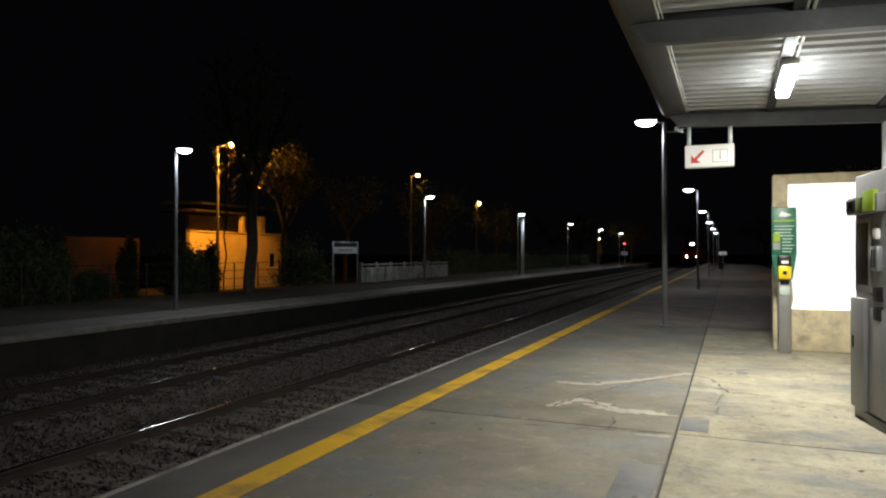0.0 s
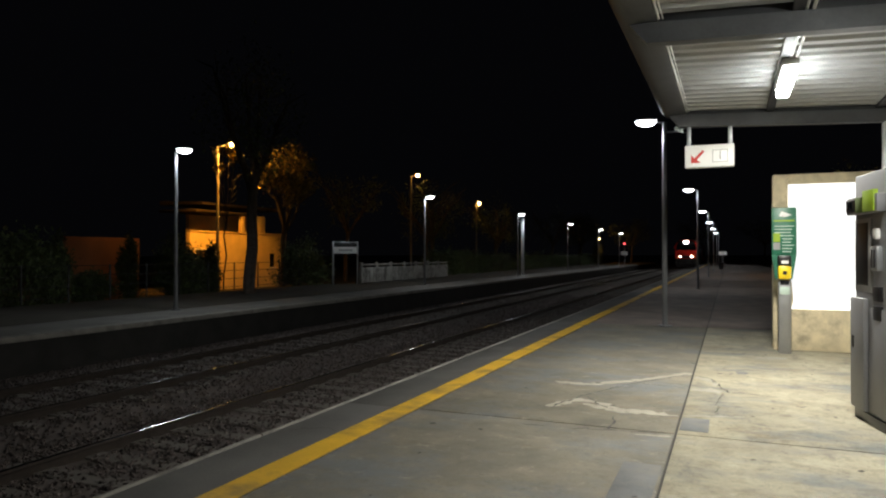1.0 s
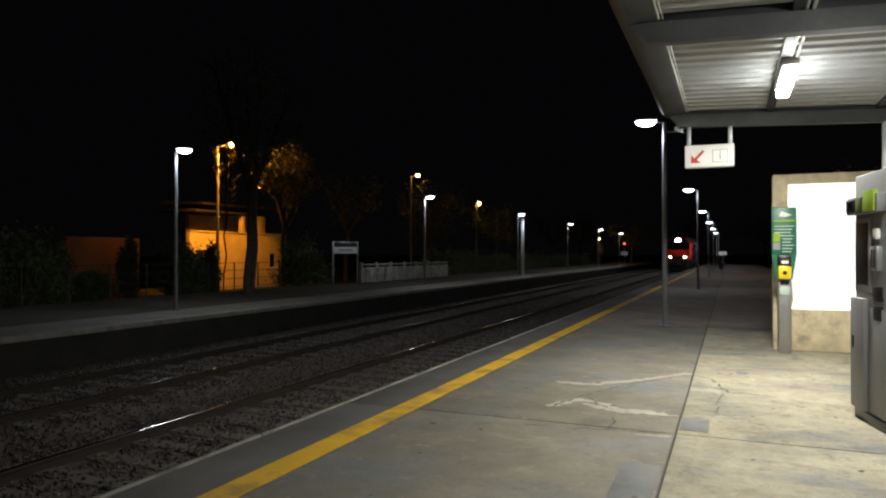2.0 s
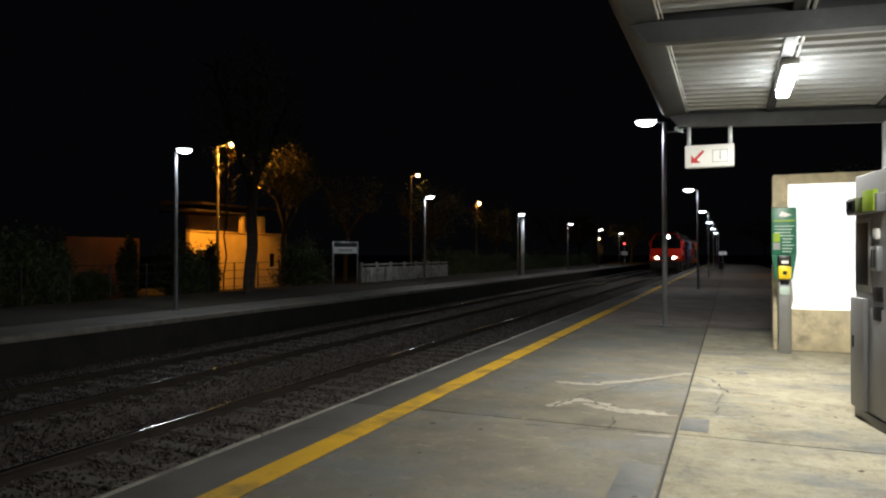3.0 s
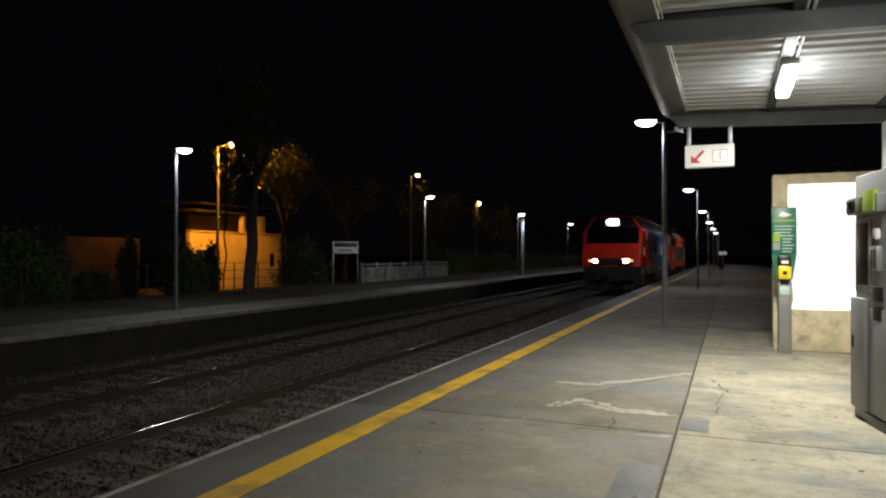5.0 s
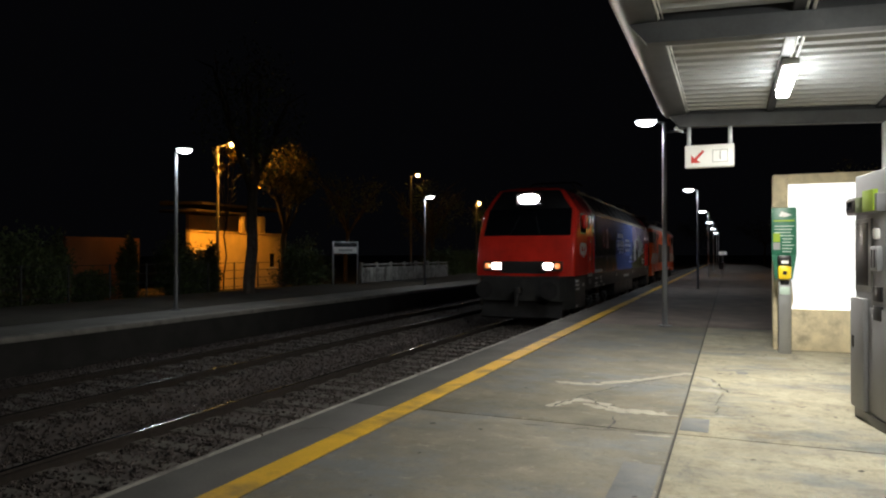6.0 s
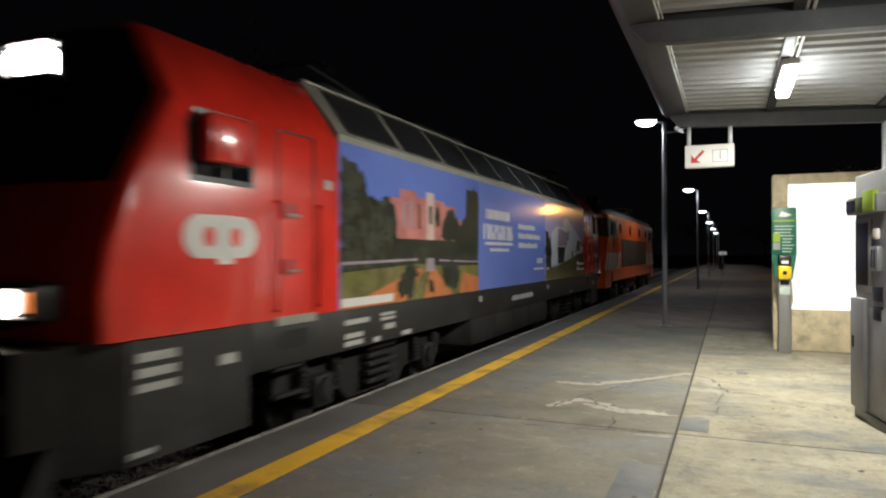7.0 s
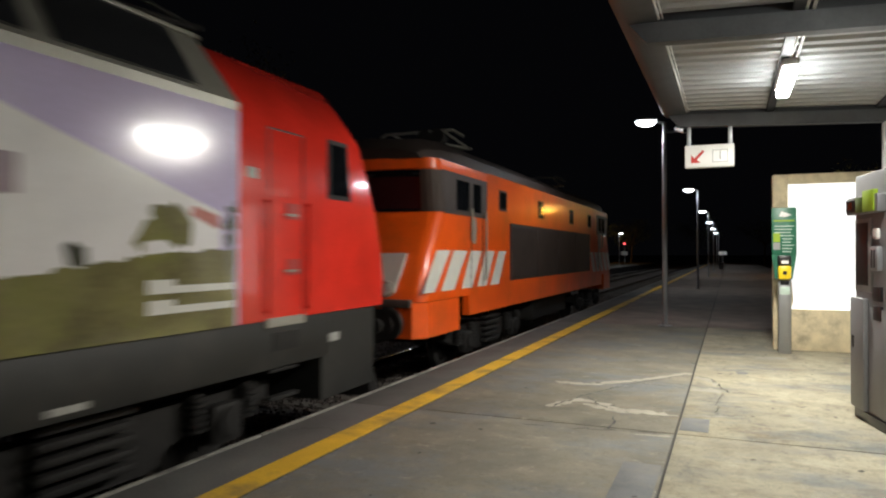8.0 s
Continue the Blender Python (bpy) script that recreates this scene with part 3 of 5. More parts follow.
# ---- ticket machine: its front is turned towards the tracks ----
tm = thing("ticket_machine", pose(1.075, 7.6, 0, 0, 0, 10), "grey steel ticket vending machine with a lime header", "ticket machine")
box_part("body", tm, MACHINE, 0.05, 0.75, -1.0, 0.0, 0.08, 2.30, 0.02, "light grey painted body")
box_part("plinth", tm, BLACK, 0.03, 0.7, -0.97, -0.03, 0.0, 0.09, 0.005)
low = box_part("lower_door", tm, MACHINE, 0.0, 0.048, -0.34, -0.005, 0.1, 1.14, 0.015, "jutting cash door")
box_part("coin_slot", low, BLACK, -0.006, 0.02, -0.11, -0.05, 0.66, 0.78, 0.01)
box_part("door", tm, MACHINE, 0.035, 0.048, -0.96, -0.36, 0.12, 1.06, 0.006)
hd = box_part("header", tm, MACHINE, -0.03, 0.048, -0.75, -0.01, 1.92, 2.08, 0.012)
box_part("display", hd, BLACK, -0.038, 0.0, -0.25, -0.02, 1.94, 2.06, 0.008)
box_part("screen", hd, GLASS, -0.041, -0.036, -0.19, -0.07, 1.97, 2.04, 0.0)
box_part("name_plate", hd, LEAFPLATE, -0.038, 0.0, -0.44, -0.26, 1.93, 2.07, 0.006)
box_part("name_plate", hd, LIME, -0.042, 0.0, -0.70, -0.45, 1.93, 2.12, 0.006, "bright lime plate")
rec = box_part("screen_surround", tm, GREYPRINT, 0.03, 0.06, -0.44, -0.05, 1.20, 1.88, 0.012)
box_part("touch_screen", rec, BLACK, 0.024, 0.04, -0.38, -0.09, 1.26, 1.84, 0.006, "dark touch screen")
rd = box_part("card_reader", tm, GALV, 0.0, 0.052, -0.66, -0.50, 1.40, 1.62, 0.015)
box_part("slot", rd, BLACK, -0.005, 0.01, -0.62, -0.60, 1.43, 1.59, 0.0)
box_part("slot", rd, BLACK, -0.005, 0.01, -0.56, -0.54, 1.43, 1.59, 0.0)
box_part("lamp_dome", tm, WHITE, 0.01, 0.052, -0.62, -0.52, 1.68, 1.78, 0.02)
for z in (0.96, 1.13):
    box_part("label_plate", tm, BLACK, 0.028, 0.052, -0.66, -0.48, z, z + 0.13, 0.004)

# ---- locomotives: s runs rearwards from the main headlamp of the leading one ----
C1 = 9.60            # middle of the red locomotive
CO = 28.95           # middle of the orange one
PRINT_SKY = material("blue printed film", (0.16, 0.24, 0.70), 0.18, 0, 0.12, 0.7, 20, 0.01, coat=0.7)
PRINT_BLUE = material("bright blue printed film", (0.21, 0.30, 0.80), 0.18, 0, 0.07, 0.7, 20, 0.01, coat=0.7)
PRINT_LILAC = material("lilac printed film", (0.58, 0.50, 0.76), 0.18, 0, 0.12, 0.7, 20, 0.01, coat=0.7)
PRINT_DARK = material("dark printed trees", (0.06, 0.064, 0.05), 0.18, 0, 0.7, 5, 30, 0.01, (0.07, 0.06, 0.03), 0.7, coat=0.7)
PRINT_PINK = material("pink printed house", (0.62, 0.24, 0.22), 0.18, 0, 0.25, 3, 20, 0.01, (0.3, 0.12, 0.1), 0.5, coat=0.7)
PRINT_PALE = material("pale printed tower", (0.72, 0.55, 0.5), 0.18, 0, 0.15, 3, 20, 0.01, coat=0.7)
PRINT_PATH = material("terracotta printed path", (0.62, 0.22, 0.09), 0.18, 0, 0.15, 4, 30, 0.01, coat=0.7)
PRINT_GRASS = material("green printed lawn", (0.19, 0.17, 0.075), 0.18, 0, 0.5, 2.5, 25, 0.01, (0.24, 0.25, 0.06), 0.8, coat=0.7)
PRINT_WHITE = material("white printed film", (0.88, 0.86, 0.88), 0.18, 0, 0.06, 2, 20, 0.01, coat=0.7)
PRINT_SHADE = material("mauve printed wall", (0.42, 0.34, 0.40), 0.18, 0, 0.15, 2, 20, 0.01, coat=0.7)


def finish(bm, c, flip):
    """Turns a piece modelled for the front end round to the rear end."""
    if flip:
        if c == C1:
            for v in bm.verts:
                if v.co.y < 2.55:
                    v.co.y = 2.55 - (2.55 - v.co.y) * 0.9
        bmesh.ops.transform(bm, matrix=Matrix.Translation((0, 2 * c, 0)) @ Matrix.Diagonal((1, -1, 1, 1)), verts=bm.verts)
    return bm


def ring_at(levels, z):
    for a, b in zip(levels, levels[1:]):
        if a[0] <= z <= b[0]:
            k = (z - a[0]) / (b[0] - a[0])
            return [p + (q - p) * k for p, q in zip(a, b)]
    return levels[-1]


def cab_shell(levels, back, chamfer, top):
    """A cab lofted from levels (height, nose, half width of the nose, half width), closed by a roof at top."""
    bm = bmesh.new()
    rows = []
    for z, sf, hf, hw in levels:
        half = [(0, sf - 0.04), (hf * 0.55, sf - 0.03)] + [(hf + (hw - hf) * math.sin(a), sf + 0.05 + (chamfer - 0.05) * (1 - math.cos(a))) for a in (math.pi * k / 10 for k in range(6))] + [(hw, back)]
        pts = [(-x, s) for x, s in half[:0:-1]] + half
        rows.append([bm.verts.new((x, s, z)) for x, s in pts])
    for a, b in zip(rows, rows[1:]):
        for i in range(len(a) - 1):
            bm.faces.new((a[i], a[i + 1], b[i + 1], b[i]))
    cap = [bm.verts.new((v.co.x * 0.6, v.co.y + (0.25 if v.co.y < back - 0.01 else 0), top)) for v in rows[-1]]
    for i in range(len(cap) - 1):
        bm.faces.new((rows[-1][i], rows[-1][i + 1], cap[i + 1], cap[i]))
    bm.faces.new(cap)
    bm.faces.new(rows[0])
    return bm


def front_sheet(levels, z0, z1, w0, w1, proud, x0=-1.0, x1=1.0, thick=0.02):
    """A sheet laid on the nose between two heights, from x0 to x1 of its half widths."""
    bm = bmesh.new()
    front, rear = [], []
    for k in range(7):
        z = z0 + (z1 - z0) * k / 6
        _, sf, hf, hw = ring_at(levels, z)
        w = w0 + (w1 - w0) * k / 6
        line = []
        for i in range(9):
            u = x0 + (x1 - x0) * i / 8
            bulge = -0.04 + 0.09 * max(0, abs(u) - 0.55) / 0.45
            line.append((u * w, sf + bulge - proud, z))
        front.append([bm.verts.new(p) for p in line])
        rear.append([bm.verts.new((p[0], p[1] + thick + proud, p[2])) for p in line])
    for g in (front, rear):
        for a, b in zip(g, g[1:]):
            for i in range(8):
                bm.faces.new((a[i], a[i + 1], b[i + 1], b[i]))
    edge_f = [front[0][i] for i in range(9)] + [r[8] for r in front[1:]] + [front[6][i] for i in range(7, -1, -1)] + [r[0] for r in front[5:0:-1]]
    edge_r = [rear[0][i] for i in range(9)] + [r[8] for r in rear[1:]] + [rear[6][i] for i in range(7, -1, -1)] + [r[0] for r in rear[5:0:-1]]
    for i in range(len(edge_f)):
        j = (i + 1) % len(edge_f)
        bm.faces.new((edge_f[i], edge_f[j], edge_r[j], edge_r[i]))
    return bm


def plate(name, parent, mat, pts, x=1.5, proud=0.004, label=""):
    """A flat plate of the outline (s, z) on the side wall at x."""
    bm = bmesh.new()
    prism(bm, pts, "x", x - 0.01, x + proud)
    return part(name, bm, mat, parent, label, smooth=False)


def rect(s0, s1, z0, z1):
    return [(s0, z0), (s1, z0), (s1, z1), (s0, z1)]


def ragged(pts, seed, amount):
    """The outline with uneven, leafy edges."""
    rng = random.Random(seed)
    out = []
    for a, b in zip(pts, pts[1:] + pts[:1]):
        n = max(1, int(math.hypot(b[0] - a[0], b[1] - a[1]) / 0.06))
        for k in range(n):
            f = k / n
            hem = a[1] < 1.45 and b[1] < 1.45
            j = 0 if hem or k == 0 else amount
            out.append((a[0] + (b[0] - a[0]) * f + rng.uniform(-j, j) * 0.6, a[1] + (b[1] - a[1]) * f + rng.uniform(-j, j)))
    return out


def print_row(name, parent, mat, s0, s1, z0, z1, count, seed, x=1.5, proud=0.009, bold=False):
    """A line of unreadable lettering: a row of small bars."""
    rng = random.Random(seed)
    bm = bmesh.new()
    step = (s1 - s0) / count
    for k in range(count):
        a = s0 + k * step
        if bold:
            b, t, w = a + step * 0.8, (z1 - z0) * 0.27, step * 0.33
            for q in (rect(a, a + w, z0, z1), rect(b - w, b, z0 if k % 3 else (z0 + z1) / 2, z1 if k % 2 else (z0 + z1) / 2), rect(a + w, b - w, z0, z0 + t), rect(a + w, b - w, z1 - t, z1), rect(a + w, b - w, (z0 + z1 - t) / 2, (z0 + z1 + t) / 2)):
                prism(bm, q, "x", x - 0.005, x + proud)
            continue
        prism(bm, rect(a, a + step * rng.uniform(0.72, 0.86), z0, z1 - rng.choice((0, 0, 0.15)) * (z1 - z0)), "x", x - 0.005, x + proud)
    return tagged(part(name, bm, mat, parent, smooth=False), kind="stuff")


RED_NOSE = [(1.43, -0.64, 1.42, 1.50), (1.75, -0.66, 1.42, 1.50), (2.10, -0.60, 1.42, 1.50), (2.62, -0.42, 1.40, 1.50), (3.36, 0.0, 1.36, 1.49), (3.74, 0.05, 1.12, 1.23), (4.02, 0.13, 0.92, 1.02), (4.10, 0.28, 0.72, 0.82)]


def wheelset_mesh(r):
    bm = bmesh.new()
    rod(bm, (-1.2, 0, 0), (1.2, 0, 0), 0.09, seg=12)
    for sx in (-0.85, 0.85):
        rod(bm, (sx - 0.065, 0, 0), (sx + 0.065, 0, 0), r, seg=28)
        rod(bm, (sx - 0.09 if sx < 0 else sx - 0.08, 0, 0), (sx + 0.08 if sx < 0 else sx + 0.09, 0, 0), r * 0.35, seg=14)
        for k in range(6):
            a = k * math.pi / 3
            rod(bm, (sx - 0.08, 0.6 * r * math.cos(a), 0.6 * r * math.sin(a)), (sx + 0.08, 0.6 * r * math.cos(a), 0.6 * r * math.sin(a)), 0.05, seg=8)
    return mesh_of("wheelset", bm, UNDER, smooth=True)


WHEELSETS = []


def bogie(parent, s, base, r, low):
    """A two-axle bogie: frame, springs, axle boxes; its wheelsets turn."""
    for side in (-1, 1):
        bm = bmesh.new()
        x0, x1 = (1.02, 1.2) if side > 0 else (-1.2, -1.02)
        prism(bm, [(s - base / 2 - 0.75, 0.62), (s - base / 2 - 0.35, 0.50), (s - 0.9, 0.45), (s - 0.7, low), (s + 0.7, low), (s + 0.9, 0.45), (s + base / 2 + 0.35, 0.50), (s + base / 2 + 0.75, 0.62), (s + base / 2 + 0.75, 0.78), (s - base / 2 - 0.75, 0.78)], "x", x0, x1)
        frame_ob = part("bogie_frame", bm, UNDER, parent, "grimy black bogie frame")
        for ds in (-base / 2, base / 2):
            bm = bmesh.new()
            xa = side * 1.22
            solid(bm, min(xa, xa + side * 0.14), max(xa, xa + side * 0.14), s + ds - 0.19, s + ds + 0.19, r - 0.2, r + 0.16, 0.03)
            rod(bm, (xa + side * 0.1, s + ds, r), (xa + side * 0.18, s + ds, r), 0.13, seg=16)
            part("axle_box", bm, UNDER, frame_ob)
            for dd in (-0.34, 0.34):
                bm = bmesh.new()
                for k in range(6):
                    bmesh.ops.create_cone(bm, cap_ends=True, segments=14, radius1=0.09, radius2=0.09, depth=0.03, matrix=Matrix.Translation((side * 1.27, s + ds + dd, r - 0.02 + 0.055 * k)))
                rod(bm, (side * 1.27, s + ds + dd, r - 0.04), (side * 1.27, s + ds + dd, r + 0.3), 0.06)
                part("spring", bm, UNDER, frame_ob)
        for k in range(5):
            bm = bmesh.new()
            solid(bm, min(side * 1.2, side * 1.34), max(side * 1.2, side * 1.34), s - 0.4, s + 0.4, 0.40 + 0.11 * k, 0.46 + 0.11 * k, 0.015)
            part("spring_leaf", bm, UNDER, frame_ob)
    for ds in (-base / 2, base / 2):
        ws = new("wheelset", WHEEL_ME)
        ws.parent = parent
        ws.location = (0, s + ds, r)
        WHEELSETS.append((ws, s + ds, r))


WHEEL_ME = wheelset_mesh(0.55)


def buffers(parent, s, out):
    """Two buffers and a hook at s; out is -1 at the front end, +1 at the rear."""
    for x in (-0.95, 0.95):
        bm = bmesh.new()
        rod(bm, (x, s, 1.05), (x, s + out * 0.42, 1.05), 0.11, seg=16)
        rod(bm, (x, s + out * 0.42, 1.05), (x, s + out * 0.47, 1.05), 0.23, 0.25, seg=20)
        part("buffer", bm, UNDER, parent, "grimy steel buffer")
    bm = bmesh.new()
    solid(bm, -0.08, 0.08, min(s, s + out * 0.4), max(s, s + out * 0.4), 0.92, 1.12, 0.03)
    rod(bm, (0, s + out * 0.35, 1.0), (0, s + out * 0.42, 0.6), 0.04)
    part("coupling", bm, UNDER, parent)


def pantograph(parent, s, way, z, mat=None):
    """A folded pantograph on insulators, its knee at s."""
    mat = mat or UNDER
    base = box_part("pantograph", parent, UNDER, -0.62, 0.62, s - 0.06, s + 0.06, z + 0.10, z + 0.16, 0.01, "folded pantograph")
    for x in (-0.55, 0.55):
        rod_part("insulator", base, UNDER, (x, s, z - 0.12), (x, s, z + 0.11), 0.07, 0.05, 10)
        rod_part("lower_arm", base, mat, (x, s, z + 0.15), (x * 0.9, s + way * 1.6, z + 0.29), 0.03, seg=8)
        rod_part("upper_arm", base, mat, (x * 0.9, s + way * 1.6, z + 0.29), (x, s + way * 0.1, z + 0.40), 0.025, seg=8)
    rod_part("knuckle", base, mat, (-0.55, s + way * 1.6, z + 0.29), (0.55, s + way * 1.6, z + 0.29), 0.03, seg=8)
    bm = bmesh.new()
    for a, b in (((-0.95, z + 0.28), (-0.72, z + 0.42)), ((-0.72, z + 0.42), (0.72, z + 0.42)), ((0.72, z + 0.42), (0.95, z + 0.28))):
        rod(bm, (a[0], s + way * 0.1, a[1]), (b[0], s + way * 0.1, b[1]), 0.03, seg=8)
    part("contact_strip", bm, mat, base)


def red_cab(loco, flip):
    c = C1
    def put(name, bm, mat, parent=loco, label="", smooth=True):
        return part(name, finish(bm, c, flip), mat, parent, label, smooth)
    shell = put("cab", cab_shell(RED_NOSE, 2.55, 0.15, 4.14), RED, label="glossy red driver's cab")
    ws = put("windscreen", front_sheet(RED_NOSE, 2.62, 3.44, 1.34, 1.29, 0.014), GLASS, shell, "dark raked windscreen")
    for u in (-0.45, 0.45):
        bm = bmesh.new()
        rod(bm, (u, -0.50, 2.66), (u * 0.55, -0.17, 3.2), 0.012, seg=6)
        put("wiper", bm, BLACK, shell)
    put("lamp_panel", front_sheet(RED_NOSE, 3.44, 4.0, 1.27, 0.90, 0.010), BLACK, shell)
    put("lower_grille", front_sheet(RED_NOSE, 1.5, 1.86, 1.15, 1.15, 0.006), GREYSKIRT, shell)
    for x in (-0.86, 0.86):
        bm = bmesh.new()
        solid(bm, x - 0.30, x + 0.30, -0.82, -0.60, 1.58, 1.86, 0.04)
        for z0, z1 in ((1.58, 1.62), (1.82, 1.86)):
            solid(bm, x - 0.30, x + 0.30, -0.88, -0.79, z0, z1, 0.01)
        for x0 in (x - 0.30, x + 0.27):
            solid(bm, x0, x0 + 0.03, -0.88, -0.79, 1.58, 1.86, 0.01)
        house = put("headlamp_housing", bm, BLACK, shell)
        bm = bmesh.new()
        inner = x * 0.90
        solid(bm, inner - 0.12, inner + 0.12, -0.86, -0.80, 1.63, 1.81, 0.025)
        put("headlamp", bm, LOWLAMP if not flip else WHITE, house, "lit lower headlamp" if not flip else "unlit headlamp")
        bm = bmesh.new()
        ax = x + math.copysign(0.19, x)
        solid(bm, ax - 0.075, ax + 0.075, -0.855, -0.79, 1.65, 1.80, 0.03)
        put("marker_lamp", bm, AMBER if not flip else REDPRINT, house)
    bm = bmesh.new()
    solid(bm, -0.40, 0.40, -0.02, 0.3, 3.52, 3.92, 0.05)
    # the lower lip is added and deep, to keep lamp light off the nose
    for z0, z1 in ((3.53, 3.59), (3.87, 3.92)):
        solid(bm, -0.40, 0.40, -0.23 if z0 < 3.6 else -0.10, 0.02, z0, z1, 0.015)
    for x0 in (-0.40, 0.35):
        solid(bm, x0, x0 + 0.05, -0.10, 0.02, 3.53, 3.92, 0.015)
    house = put("main_lamp_housing", bm, BLACK, shell)
    bm = bmesh.new()
    prism(bm, [(0.29 * math.copysign(abs(math.cos(a)) ** 0.7, math.cos(a)), 3.73 + 0.145 * math.copysign(abs(math.sin(a)) ** 0.8, math.sin(a))) for a in (math.pi * k / 14 for k in range(28))], "y", -0.06, -0.022)
    put("main_headlamp", bm, HEADLAMP if not flip else WHITE, house, "blazing main headlamp" if not flip else "unlit headlamp", smooth=False)
    for side in (-1, 1):
        wall = side * 1.5
        def on_side(name, pts, mat, proud, label="", back=0.012):
            bm = bmesh.new()
            prism(bm, pts, "x", wall - side * back, wall + side * proud)
            return put(name, bm, mat, shell, label, smooth=False)
        frame_ob = on_side("side_window", [(0.36, 2.68), (0.90, 2.68), (0.90, 3.34), (0.46, 3.34)] if flip else [(0.24, 2.68), (1.06, 2.68), (1.06, 3.30), (0.30, 3.30), (0.20, 3.16)], BLACK, 0.006)
        bm = bmesh.new()
        if flip:
            prism(bm, [(0.41, 2.73), (0.85, 2.73), (0.85, 3.29), (0.50, 3.29)], "x", wall, wall + side * 0.012)
        else:
            prism(bm, [(0.27, 2.73), (0.66, 2.73), (0.66, 3.23), (0.33, 3.23), (0.25, 3.14)], "x", wall, wall + side * 0.012)
            prism(bm, rect(0.70, 1.01, 2.73, 3.25), "x", wall, wall + side * 0.012)
        put("pane", bm, GLASS, frame_ob, smooth=False)
        if not flip:
            bm = bmesh.new()
            solid(bm, min(wall + side * 0.02, wall + side * 0.16), max(wall + side * 0.02, wall + side * 0.16), 0.32, 0.88, 2.84, 3.26, 0.04)
            rod(bm, (wall - side * 0.02, 0.5, 2.9), (wall + side * 0.1, 0.5, 2.9), 0.02)
            put("mirror", bm, RED, shell, "red rear-view mirror housing")
        # door with recessed outline and grab rails
        for s0, s1, z0, z1 in ((1.42, 1.435, 1.45, 3.3), (2.05, 2.065, 1.45, 3.3), (1.435, 2.05, 3.285, 3.3)):
            on_side("door_gap", rect(s0, s1, z0, z1), BLACK, 0.003)
        for s in (1.38, 2.12):
            bm = bmesh.new()
            rod(bm, (wall + side * 0.05, s, 1.5), (wall + side * 0.05, s, 2.6), 0.016, seg=8)
            for z in (1.52, 2.58):
                rod(bm, (wall - side * 0.01, s, z), (wall + side * 0.05, s, z), 0.012, seg=6)
            put("grab_rail", bm, RED, shell)
        for z in (1.86, 2.42):
            on_side("door_handle", rect(1.50, 1.74, z, z + 0.16), REDPRINT, 0.012)
            on_side("door_handle", rect(1.56, 1.78, z + 0.03, z + 0.055), SILVER, 0.03)
        on_side("step_plate", rect(1.4, 2.1, 1.36, 1.45), SILVER, 0.01)
        on_side("data_plate", rect(2.26, 2.42, 2.78, 2.88), STENCIL, 0.004)
        if not flip:
            # rounded company mark drawn as plain rings
            ring = []
            for k in range(24):
                a = 2 * math.pi * k / 24
                dx = 0.26 if math.cos(a) > 0.01 else (-0.26 if math.cos(a) < -0.01 else 0)
                ring.append((0.64 + dx + 0.21 * math.cos(a), 2.22 + 0.19 * math.sin(a)))
            on_side("mark", ring, CREAM, 0.005, "rounded white company mark")
            for ds in (-0.17, 0.17):
                on_side("mark_hole", [(0.64 + ds + 0.07 * math.cos(2 * math.pi * k / 14), 2.22 + 0.09 * math.sin(2 * math.pi * k / 14)) for k in range(14)], RED, 0.008)
            on_side("mark_tail", rect(0.58, 0.78, 1.98, 2.05), CREAM, 0.005)
    # skirt under the cab
    bm = bmesh.new()
    for z0, z1, ins in ((0.48, 1.42, 0),):
        pts = [(-1.2, -0.74), (1.2, -0.74), (1.46, -0.34), (1.485, 1.02), (-1.485, 1.02), (-1.46, -0.34)]
        prism(bm, pts, "z", z0, z1)
    skirt = put("skirt", bm, GREYSKIRT, label="dark grey cab skirt", smooth=False)
    bm = bmesh.new()
    prism(bm, [(-1.15, -1.0), (1.15, -1.0), (1.3, -0.74), (-1.3, -0.74)], "z", 0.72, 1.40)
    put("buffer_beam", bm, GREYSKIRT, skirt, smooth=False)
    bm = bmesh.new()
    prism(bm, [(-0.78, 0.18), (-1.02, 0.25), (-0.8, 0.7), (-0.72, 0.7)], "x", -1.2, 1.2)
    put("plough", bm, UNDER, skirt, smooth=False)
    for x in (-1.36, 1.36):
        for z in (0.62, 0.9):
            bm = bmesh.new()
            solid(bm, min(x, x * 1.07), max(x, x * 1.07), 1.45, 1.95, z, z + 0.04, 0.01)
            put("step", bm, UNDER, skirt)
    marks = ((0.62, 0.84, 1.10, 1.19),) if flip else ((-0.28, 0.12, 1.25, 1.32), (-0.28, 0.12, 1.13, 1.20), (-0.28, 0.12, 1.02, 1.08), (0.62, 0.84, 1.10, 1.19), (-0.34, -0.1, 0.54, 0.58))
    for s0, s1, z0, z1 in marks:
        bm = bmesh.new()
        prism(bm, rect(s0, s1, z0, z1), "x", 1.47, 1.492)
        put("stencil", bm, STENCIL, skirt, smooth=False)
    bm = bmesh.new()
    prism(bm, rect(1.5, 1.95, 1.12, 1.3), "x", 1.46, 1.492)
    put("vent", bm, BLACK, skirt, smooth=False)


